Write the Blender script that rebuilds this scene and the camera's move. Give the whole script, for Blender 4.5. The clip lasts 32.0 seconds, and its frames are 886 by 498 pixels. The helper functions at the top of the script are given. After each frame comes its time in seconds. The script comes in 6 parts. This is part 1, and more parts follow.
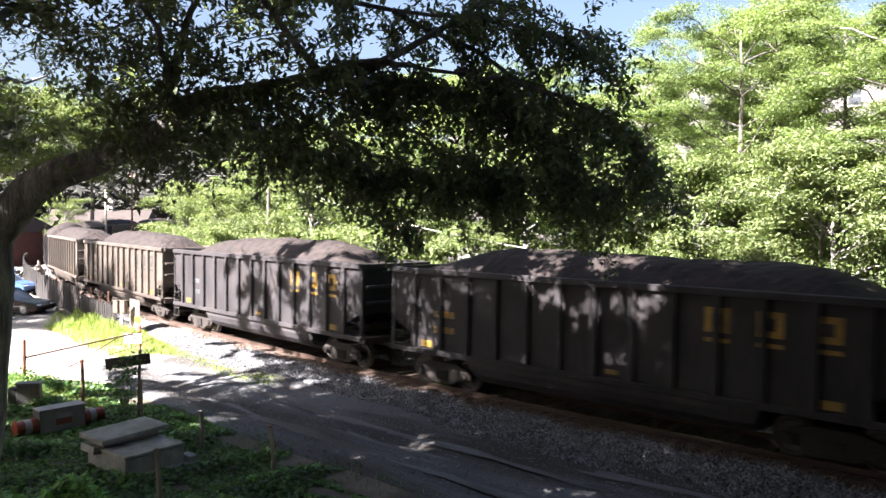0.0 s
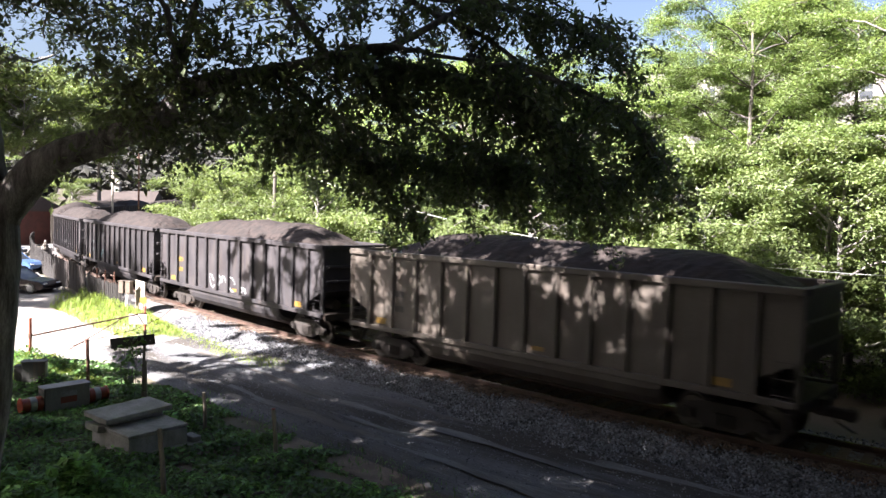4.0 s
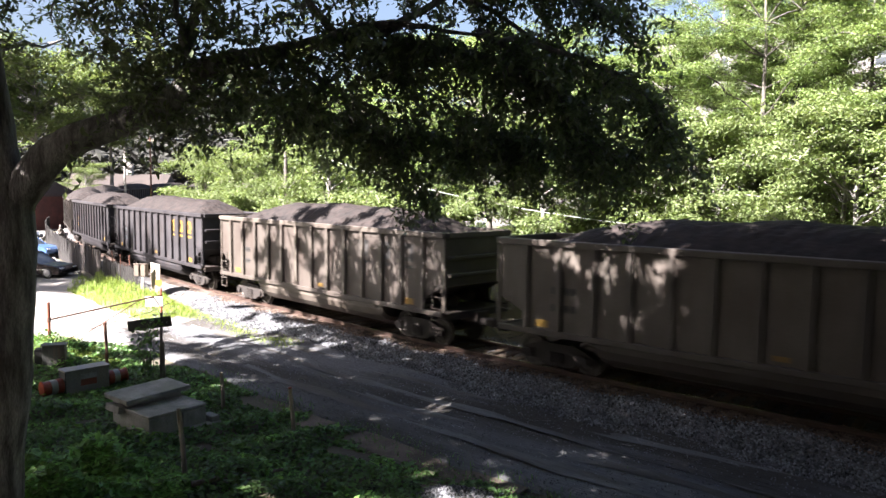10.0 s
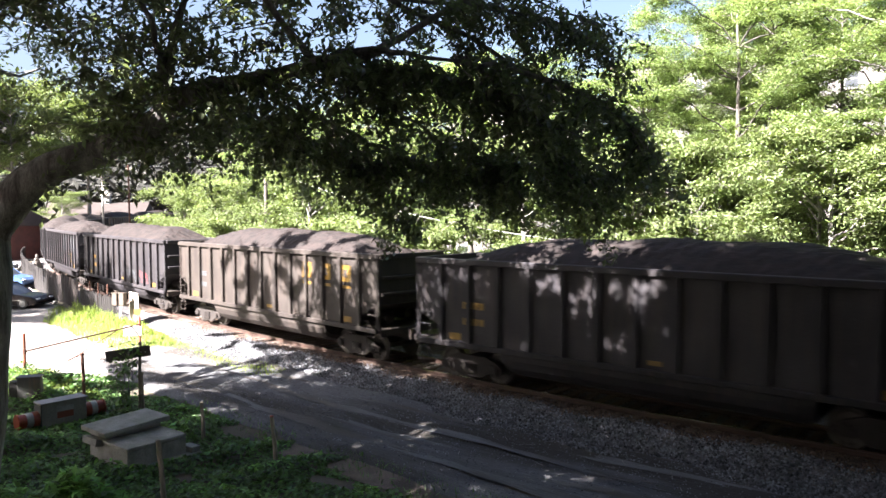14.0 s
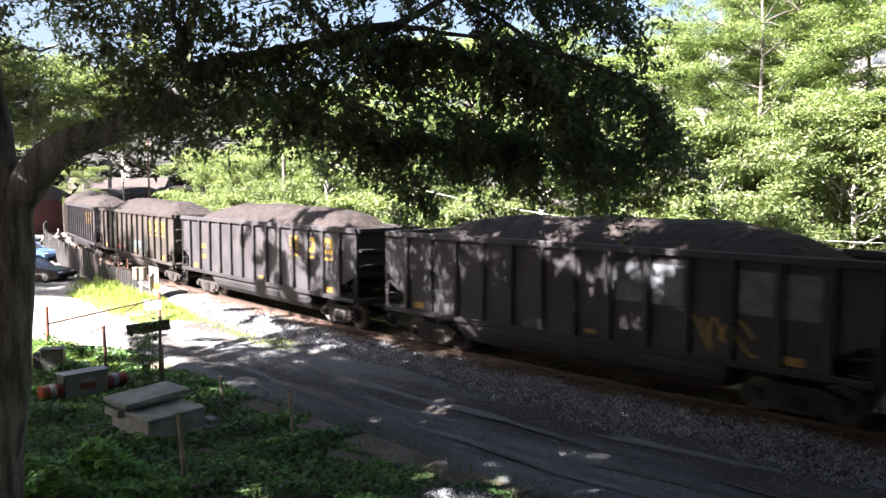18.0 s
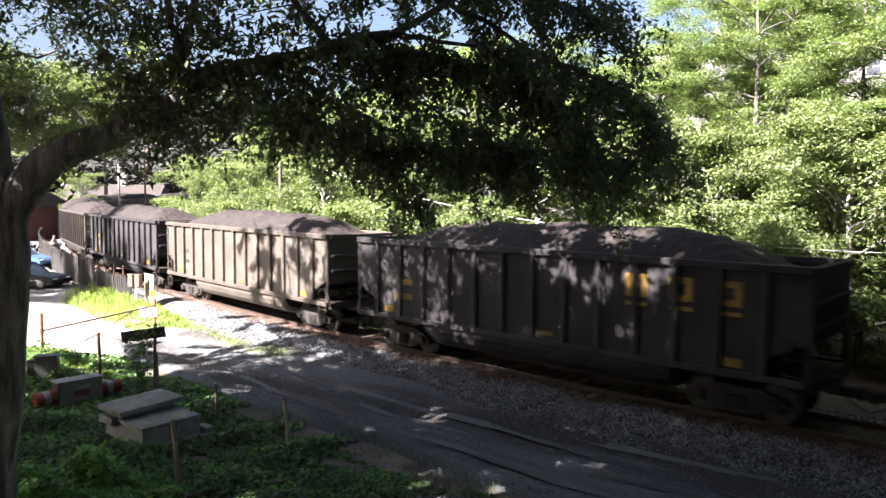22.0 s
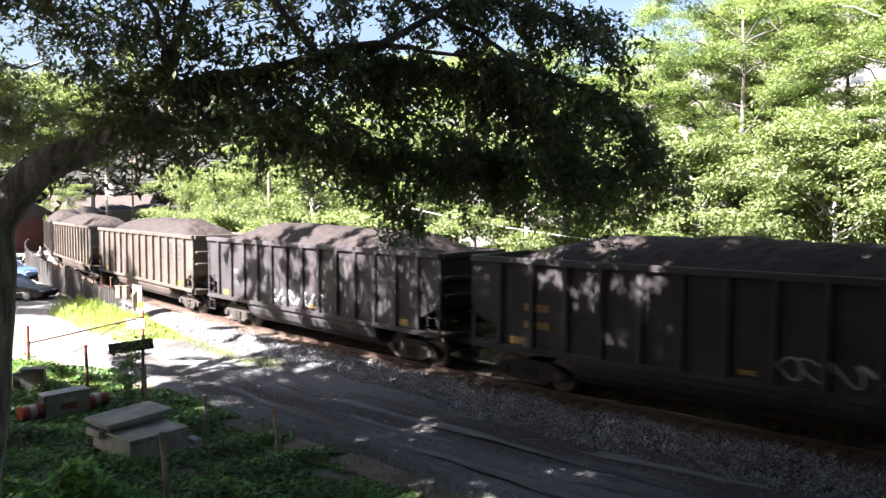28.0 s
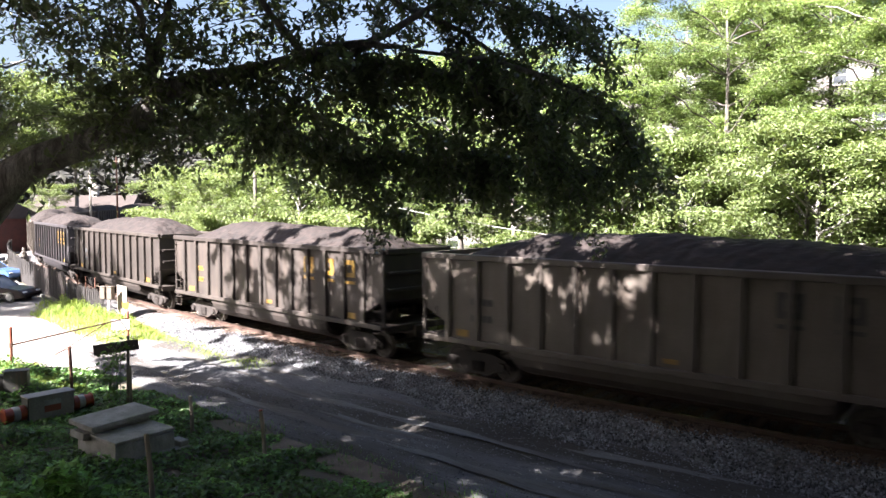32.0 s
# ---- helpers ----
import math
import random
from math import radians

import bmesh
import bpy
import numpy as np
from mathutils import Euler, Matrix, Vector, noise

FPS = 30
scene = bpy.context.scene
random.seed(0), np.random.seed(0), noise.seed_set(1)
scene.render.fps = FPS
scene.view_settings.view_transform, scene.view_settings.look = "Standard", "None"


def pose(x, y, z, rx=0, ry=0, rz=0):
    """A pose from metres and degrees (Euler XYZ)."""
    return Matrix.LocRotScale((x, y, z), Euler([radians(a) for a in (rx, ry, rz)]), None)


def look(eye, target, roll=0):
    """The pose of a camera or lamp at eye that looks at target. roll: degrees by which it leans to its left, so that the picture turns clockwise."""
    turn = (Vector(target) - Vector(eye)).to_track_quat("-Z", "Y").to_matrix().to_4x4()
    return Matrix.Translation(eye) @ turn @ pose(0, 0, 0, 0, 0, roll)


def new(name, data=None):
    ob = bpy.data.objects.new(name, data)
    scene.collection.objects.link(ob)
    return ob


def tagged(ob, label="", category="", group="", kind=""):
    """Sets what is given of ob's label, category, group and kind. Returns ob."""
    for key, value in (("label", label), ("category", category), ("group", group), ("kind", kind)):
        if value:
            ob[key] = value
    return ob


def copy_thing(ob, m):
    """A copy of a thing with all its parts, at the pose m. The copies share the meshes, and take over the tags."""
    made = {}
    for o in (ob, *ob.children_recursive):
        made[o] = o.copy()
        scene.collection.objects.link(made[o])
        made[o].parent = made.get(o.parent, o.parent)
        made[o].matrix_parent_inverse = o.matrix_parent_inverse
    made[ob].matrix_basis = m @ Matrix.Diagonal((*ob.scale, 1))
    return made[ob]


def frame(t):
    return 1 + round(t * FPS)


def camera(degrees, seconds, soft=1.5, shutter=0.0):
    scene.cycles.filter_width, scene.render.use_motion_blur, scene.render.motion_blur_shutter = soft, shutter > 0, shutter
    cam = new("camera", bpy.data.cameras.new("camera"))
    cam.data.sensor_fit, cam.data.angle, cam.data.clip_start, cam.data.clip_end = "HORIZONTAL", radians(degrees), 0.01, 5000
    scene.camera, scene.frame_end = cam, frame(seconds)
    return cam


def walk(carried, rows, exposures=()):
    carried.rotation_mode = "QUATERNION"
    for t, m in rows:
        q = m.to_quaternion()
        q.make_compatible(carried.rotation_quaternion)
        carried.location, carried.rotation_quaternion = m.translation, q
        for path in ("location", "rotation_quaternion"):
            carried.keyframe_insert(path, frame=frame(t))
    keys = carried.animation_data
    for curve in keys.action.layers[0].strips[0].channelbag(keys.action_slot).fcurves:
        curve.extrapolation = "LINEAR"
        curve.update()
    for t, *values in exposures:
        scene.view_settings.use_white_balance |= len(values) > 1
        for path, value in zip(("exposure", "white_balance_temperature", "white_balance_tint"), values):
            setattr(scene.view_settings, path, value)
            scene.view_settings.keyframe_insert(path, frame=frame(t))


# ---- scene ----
EYE = 5.219
cam = camera(62.31, 32.0, 1.5, 0.4)
# the tripod camera sways a little, it never leaves its place
PATH = [
    (0.0, pose(0, 0, EYE, 87.846, -0.654, -0.995)),
    (0.5, pose(0, 0, EYE, 87.566, -0.575, -0.785)),
    (1.0, pose(0, 0, EYE, 87.403, -0.926, -0.668)),
    (1.5, pose(0, 0, EYE, 87.310, -1.122, -0.526)),
    (2.0, pose(0, 0, EYE, 87.190, -1.306, -0.488)),
    (2.5, pose(0, 0, EYE, 87.118, -1.420, -0.349)),
    (3.0, pose(0, 0, EYE, 87.044, -1.565, -0.427)),
    (3.5, pose(0, 0, EYE, 86.935, -1.779, -0.480)),
    (5.5, pose(0, 0, EYE, 86.390, -1.418, -0.923)),
    (6.0, pose(0, 0, EYE, 86.198, -1.280, -0.944)),
    (6.5, pose(0, 0, EYE, 86.059, -1.199, -0.784)),
    (7.0, pose(0, 0, EYE, 86.009, -1.483, -0.778)),
    (7.5, pose(0, 0, EYE, 85.916, -1.610, -0.715)),
    (8.0, pose(0, 0, EYE, 85.817, -1.646, -0.434)),
    (8.5, pose(0, 0, EYE, 85.668, -1.520, -0.195)),
    (9.0, pose(0, 0, EYE, 85.501, -1.275, -0.059)),
    (9.5, pose(0, 0, EYE, 85.180, -0.929, -0.001)),
    (10.0, pose(0, 0, EYE, 85.022, -0.607, 0.336)),
    (10.5, pose(0, 0, EYE, 85.171, -0.695, 0.659)),
    (11.0, pose(0, 0, EYE, 85.298, -0.778, 0.884)),
    (11.5, pose(0, 0, EYE, 85.503, -0.628, 1.013)),
    (12.0, pose(0, 0, EYE, 85.559, -0.661, 1.044)),
    (12.5, pose(0, 0, EYE, 85.611, -0.469, 0.753)),
    (13.0, pose(0, 0, EYE, 85.790, -0.213, 0.016)),
    (13.5, pose(0, 0, EYE, 86.452, -0.136, -1.013)),
    (14.0, pose(0, 0, EYE, 86.923, 0.119, -1.166)),
    (14.5, pose(0, 0, EYE, 86.895, -0.107, -1.016)),
    (16.5, pose(0, 0, EYE, 85.816, -0.962, 0.582)),
    (17.0, pose(0, 0, EYE, 85.585, -0.723, 0.415)),
    (17.5, pose(0, 0, EYE, 85.379, -0.390, 0.337)),
    (18.0, pose(0, 0, EYE, 85.158, -0.272, 0.193)),
    (18.5, pose(0, 0, EYE, 84.926, -0.261, -0.011)),
    (19.0, pose(0, 0, EYE, 84.830, -0.298, 0.003)),
    (19.5, pose(0, 0, EYE, 84.907, -0.446, 0.233)),
    (20.0, pose(0, 0, EYE, 84.948, -0.481, 0.284)),
    (20.5, pose(0, 0, EYE, 85.046, -0.643, 0.153)),
    (21.0, pose(0, 0, EYE, 85.238, -0.645, 0.187)),
    (21.5, pose(0, 0, EYE, 85.542, -0.652, 0.114)),
    (22.0, pose(0, 0, EYE, 85.788, -0.508, -0.080)),
    (22.5, pose(0, 0, EYE, 86.065, -0.398, -0.316)),
    (23.0, pose(0, 0, EYE, 86.217, -0.220, -0.470)),
    (23.5, pose(0, 0, EYE, 86.335, -0.065, -0.549)),
    (24.0, pose(0, 0, EYE, 86.342, -0.066, -0.662)),
    (24.5, pose(0, 0, EYE, 86.298, -0.039, -0.671)),
    (25.0, pose(0, 0, EYE, 86.136, -0.346, -0.665)),
    (25.5, pose(0, 0, EYE, 86.044, -0.341, -0.811)),
    (27.5, pose(0, 0, EYE, 86.381, -0.255, -0.936)),
    (28.0, pose(0, 0, EYE, 86.522, -0.224, -0.917)),
    (28.5, pose(0, 0, EYE, 86.655, -0.173, -1.021)),
    (29.0, pose(0, 0, EYE, 86.757, -0.102, -1.021)),
    (29.5, pose(0, 0, EYE, 86.847, -0.179, -1.118)),
    (30.0, pose(0, 0, EYE, 86.906, -0.243, -1.215)),
    (30.5, pose(0, 0, EYE, 86.804, -0.216, -1.345)),
    (31.0, pose(0, 0, EYE, 86.569, -0.251, -1.586)),
    (31.5, pose(0, 0, EYE, 86.514, -0.142, -1.841)),
    (32.0, pose(0, 0, EYE, 86.475, -0.107, -1.940)),
]
# the camera darkens a little while pale cars pass
walk(cam, PATH, ((0, 3.79, 6350, 18), (2, 3.42, 6350, 18), (3, 3.40, 6350, 18), (6, 3.84, 6350, 18), (8, 3.69, 6350, 18), (10, 3.59, 6350, 18), (12, 3.94, 6350, 18), (14, 3.91, 6350, 18), (18, 3.90, 6350, 18), (20, 3.89, 6350, 18), (22, 3.68, 6350, 18), (25, 3.96, 6350, 18), (28, 3.87, 6350, 18), (29, 3.60, 6350, 18), (31, 3.58, 6350, 18), (32, 3.81, 6350, 18)))

# ---- light ----
SUN_AZ, SUN_EL = radians(-127), radians(41)      # azimuth from +y clockwise
to_sun = Vector((math.sin(SUN_AZ) * math.cos(SUN_EL), math.cos(SUN_AZ) * math.cos(SUN_EL), math.sin(SUN_EL)))
world = bpy.data.worlds.new("sky")
scene.world = world
world.use_nodes = True
_n = world.node_tree.nodes
_sky = _n.new("ShaderNodeTexSky")
_sky.sky_type, _sky.sun_disc = "NISHITA", False
_sky.sun_elevation, _sky.sun_rotation = SUN_EL, SUN_AZ
_sky.dust_density, _sky.air_density = 4.0, 1.0
world.node_tree.links.new(_sky.outputs[0], _n["Background"].inputs[0])
_n["Background"].inputs[1].default_value = 0.022
sun = new("sun", bpy.data.lights.new("sun", "SUN"))
sun.data.energy, sun.data.angle, sun.data.color = 5.0, radians(0.5), (1.0, 0.95, 0.875)
sun.matrix_world = look(to_sun * 100, (0, 0, 0))


# ---- materials ----
def mat(name, col, col2=None, rough=0.8, metal=0.0, scale=6.0, fine=60.0, bump=0.3, bump_scale=40.0, detail_mix=0.35, vary=0.0,
        streak=0.0, streak_col=(0.2, 0.1, 0.05), translucent=0.0, island=False, spec=0.5, stretch=(1, 1, 1), contrast=(0.35, 0.65), space="Object", turn=None):
    """Two scales of colour noise, optional vertical streaks, random value per piece, fine bump."""
    m = bpy.data.materials.new(name)
    m.use_nodes = True
    nt = m.node_tree
    N, L = nt.nodes, nt.links
    b = N["Principled BSDF"]
    b.inputs["Roughness"].default_value, b.inputs["Metallic"].default_value = rough, metal
    b.inputs["Specular IOR Level"].default_value = spec
    tc = N.new("ShaderNodeTexCoord")
    mp = N.new("ShaderNodeMapping")
    mp.inputs["Scale"].default_value = stretch
    if turn is not None:
        mp.vector_type = "TEXTURE"
        mp.inputs["Rotation"].default_value = (0, 0, turn)
    L.new(tc.outputs[space], mp.inputs["Vector"])

    def noise_tex(s, det=4.0):
        t = N.new("ShaderNodeTexNoise")
        t.inputs["Scale"].default_value, t.inputs["Detail"].default_value = s, det
        L.new(mp.outputs[0], t.inputs["Vector"])
        return t

    def mix(kind, fac, a, c):
        x = N.new("ShaderNodeMix")
        x.data_type, x.blend_type = "RGBA", kind
        for k, v in ((0, fac), (6, a), (7, c)):
            if isinstance(v, (int, float)):
                x.inputs[k].default_value = v
            elif isinstance(v, tuple):
                x.inputs[k].default_value = (*v, 1)
            else:
                L.new(v, x.inputs[k])
        return x.outputs[2]

    def ramp(src, lo, hi):
        r = N.new("ShaderNodeMapRange")
        r.inputs[1].default_value, r.inputs[2].default_value = lo, hi
        L.new(src, r.inputs[0])
        return r.outputs[0]
    col2 = col2 or tuple(c * 0.6 for c in col)
    big = ramp(noise_tex(scale).outputs["Fac"], *contrast)
    c = mix("MIX", big, col, col2)
    fine_n = noise_tex(fine, 3.0)
    grey = ramp(fine_n.outputs["Fac"], 0.3, 0.7)
    dark = mix("MIX", grey, (0.45, 0.45, 0.45), (1.35, 1.35, 1.35))
    c = mix("MULTIPLY", detail_mix, c, dark)
    if streak:
        m2 = N.new("ShaderNodeMapping")
        m2.inputs["Scale"].default_value = (5.0, 5.0, 0.35)
        L.new(tc.outputs["Object"], m2.inputs["Vector"])
        st = N.new("ShaderNodeTexNoise")
        st.inputs["Scale"].default_value, st.inputs["Detail"].default_value = 1.6, 5
        L.new(m2.outputs[0], st.inputs["Vector"])
        sf = N.new("ShaderNodeMath")
        sf.operation = "MULTIPLY"
        sf.inputs[1].default_value = streak
        L.new(ramp(st.outputs["Fac"], 0.48, 0.72), sf.inputs[0])
        c = mix("MIX", sf.outputs[0], c, streak_col)
    if vary:
        if island:
            g = N.new("ShaderNodeNewGeometry")
            rnd = g.outputs["Random Per Island"]
        else:
            g = N.new("ShaderNodeObjectInfo")
            rnd = g.outputs["Random"]
        v = N.new("ShaderNodeMapRange")
        v.inputs[3].default_value, v.inputs[4].default_value = 1 - vary, 1 + vary
        L.new(rnd, v.inputs[0])
        hsv = N.new("ShaderNodeHueSaturation")
        h = N.new("ShaderNodeMapRange")
        h.inputs[3].default_value, h.inputs[4].default_value = 0.5 - 0.03 * vary, 0.5 + 0.03 * vary
        L.new(rnd, h.inputs[0])
        L.new(h.outputs[0], hsv.inputs["Hue"])
        L.new(v.outputs[0], hsv.inputs["Value"])
        L.new(c, hsv.inputs["Color"])
        c = hsv.outputs[0]
    L.new(c, b.inputs["Base Color"])
    if bump:
        bt = noise_tex(bump_scale, 5.0)
        bp = N.new("ShaderNodeBump")
        bp.inputs["Strength"].default_value, bp.inputs["Distance"].default_value = bump, 0.03
        L.new(bt.outputs["Fac"], bp.inputs["Height"])
        L.new(bp.outputs[0], b.inputs["Normal"])
    if translucent:
        tr = N.new("ShaderNodeBsdfTranslucent")
        tcol = mix("MULTIPLY", 1.0, c, (1.3, 1.27, 0.78))
        L.new(tcol, tr.inputs["Color"])
        mx = N.new("ShaderNodeMixShader")
        mx.inputs[0].default_value = translucent
        L.new(b.outputs[0], mx.inputs[1])
        L.new(tr.outputs[0], mx.inputs[2])
        L.new(mx.outputs[0], N["Material Output"].inputs["Surface"])
    return m


M_DIRT = mat("dirt_ground", (0.075, 0.058, 0.042), (0.045, 0.045, 0.025), 0.95, scale=0.5, fine=25, bump=0.6, bump_scale=12)
M_ROAD = mat("packed_gravel", (0.082, 0.084, 0.09), (0.03, 0.026, 0.022), 0.95, scale=0.9, fine=30, bump=0.9, bump_scale=16, stretch=(7, 1, 1), contrast=(0.42, 0.6), detail_mix=0.55, turn=-0.75)
M_LOT = mat("pale_gravel_lot", (0.19, 0.178, 0.165), (0.15, 0.14, 0.13), 0.95, scale=0.5, fine=30, bump=0.4, bump_scale=25)
M_BALLAST = mat("ballast_bed", (0.10, 0.10, 0.105), (0.062, 0.054, 0.05), 0.9, scale=9, fine=16, bump=1.0, bump_scale=14, detail_mix=0.8)
M_STONE = mat("ballast_stone", (0.125, 0.132, 0.145), (0.07, 0.071, 0.077), 0.85, scale=2, fine=30, bump=0.4, vary=0.85, island=True)
M_RUSTSTONE = mat("rust_stained_stone", (0.09, 0.058, 0.043), (0.05, 0.033, 0.025), 0.9, scale=2, fine=30, bump=0.4, vary=0.7, island=True)
M_EARTH = mat("trodden_brown_earth", (0.13, 0.1, 0.078), (0.06, 0.047, 0.036), 0.95, scale=1.4, fine=22, bump=0.7, bump_scale=16, contrast=(0.38, 0.62))
M_TIE = mat("creosote_wood", (0.05, 0.034, 0.026), (0.10, 0.07, 0.05), 0.9, scale=2, fine=30, bump=0.6, bump_scale=25, stretch=(1, 6, 6), vary=0.35)
M_RAIL = mat("rusty_rail", (0.055, 0.029, 0.02), (0.035, 0.02, 0.015), 0.75, 0.2, scale=3, fine=40)
M_RAILTOP = mat("polished_rail_head", (0.55, 0.53, 0.52), (0.4, 0.36, 0.34), 0.25, 1.0, scale=2, fine=50, bump=0.05)
M_COAL = mat("coal", (0.025, 0.0185, 0.0168), (0.0125, 0.0102, 0.0098), 0.8, scale=3, fine=22, bump=1.0, bump_scale=9, detail_mix=0.8, spec=0.25)
M_BLACKCAR = mat("black_car_paint", (0.033, 0.0315, 0.0345), (0.0205, 0.0195, 0.022), 0.6, scale=0.8, fine=18, bump=0.08, spec=0.15, streak=0.45, streak_col=(0.058, 0.044, 0.037), vary=0.25)
M_GREYCAR = mat("grey_car_paint", (0.066, 0.056, 0.047), (0.043, 0.034, 0.028), 0.6, 0.0, scale=0.8, fine=18, bump=0.08, streak=0.7, streak_col=(0.042, 0.027, 0.019), vary=0.2)
M_BROWNCAR = mat("brown_car_paint", (0.034, 0.029, 0.026), (0.022, 0.0185, 0.017), 0.65, scale=0.8, fine=18, bump=0.08, spec=0.25, streak=0.5, streak_col=(0.062, 0.046, 0.037), vary=0.2)
M_UNDER = mat("grimy_black_steel", (0.022, 0.019, 0.017), (0.045, 0.033, 0.027), 0.75, 0.1, scale=4, fine=30, bump=0.2)
M_RUSTSTEEL = mat("rusty_cast_steel", (0.024, 0.018, 0.015), (0.015, 0.0125, 0.0115), 0.85, 0.1, scale=5, fine=30, bump=0.3)
M_TREAD = mat("wheel_tread_steel", (0.08, 0.072, 0.066), (0.045, 0.038, 0.033), 0.5, 0.7, scale=5, fine=40, bump=0.05)
M_YELLOW = mat("yellow_marking", (0.26, 0.15, 0.013), (0.13, 0.075, 0.012), 0.6, scale=3, fine=30, bump=0.05)
M_BLACKMARK = mat("black_marking", (0.018, 0.018, 0.019), (0.03, 0.028, 0.026), 0.7, scale=3, fine=30, bump=0.05)
M_WHITEMARK = mat("white_spray_paint", (0.26, 0.27, 0.28), (0.18, 0.19, 0.20), 0.7, scale=4, fine=30, bump=0.05)
M_CYANMARK = mat("cyan_spray_paint", (0.09, 0.20, 0.21), (0.05, 0.13, 0.145), 0.7, scale=4, fine=30, bump=0.05)
M_BARK = mat("bark", (0.26, 0.245, 0.235), (0.075, 0.067, 0.063), 0.95, scale=2.2, fine=20, bump=1.0, bump_scale=9, stretch=(3, 3, 0.6), detail_mix=0.7)
M_BARK2 = mat("pale_bark", (0.1, 0.09, 0.08), (0.055, 0.049, 0.043), 0.95, scale=3, fine=20, bump=1.0, bump_scale=9, stretch=(3, 3, 0.6), detail_mix=0.6)
M_LEAF = mat("dark_leaves", (0.1, 0.135, 0.075), (0.13, 0.165, 0.092), 0.3, scale=0.8, fine=8, bump=0, vary=0.5, island=True, translucent=0.52, spec=0.7)
# dark, nearly opaque leaves, only for the unseen trees that block light
M_LEAFSHADE = mat("opaque_shade_leaves", (0.055, 0.075, 0.034), (0.075, 0.098, 0.042), 0.4, scale=0.8, fine=8, bump=0, vary=0.5, island=True, translucent=0.12)
M_LEAFMID = mat("green_leaves", (0.125, 0.165, 0.055), (0.085, 0.115, 0.036), 0.5, scale=0.8, fine=8, bump=0, vary=0.55, island=True, translucent=0.4)
M_REDMARK = mat("red_spray_paint", (0.25, 0.04, 0.045), (0.17, 0.03, 0.035), 0.7, scale=4, fine=30, bump=0.05)
M_PALEMARK = mat("pale_blue_spray_paint", (0.085, 0.095, 0.105), (0.035, 0.04, 0.045), 0.7, scale=3, fine=20, bump=0.05)
M_LEAF2 = mat("locust_leaves", (0.18, 0.245, 0.1), (0.115, 0.16, 0.062), 0.6, scale=0.5, fine=5, bump=0, vary=0.55, island=True, translucent=0.48)
M_LEAF3 = mat("bush_leaves", (0.145, 0.19, 0.07), (0.09, 0.125, 0.042), 0.6, scale=0.5, fine=5, bump=0, vary=0.45, island=True, translucent=0.4)
M_WEED = mat("weed_leaves", (0.1, 0.19, 0.055), (0.06, 0.115, 0.034), 0.5, scale=0.7, fine=6, bump=0, vary=0.6, island=True, translucent=0.4)
M_WEED2 = mat("fresh_weed_leaves", (0.175, 0.33, 0.09), (0.115, 0.225, 0.06), 0.5, scale=0.7, fine=6, bump=0, vary=0.6, island=True, translucent=0.4)
M_RUT = mat("damp_rut_mud", (0.055, 0.049, 0.043), (0.095, 0.098, 0.1), 0.9, scale=1.6, fine=25, bump=0.8, bump_scale=14, stretch=(5, 1, 1), contrast=(0.42, 0.58), turn=-0.75)
M_GRASS = mat("sunlit_grass", (0.20, 0.27, 0.05), (0.14, 0.20, 0.04), 0.7, scale=1, fine=8, bump=0, vary=0.4, island=True, translucent=0.35)


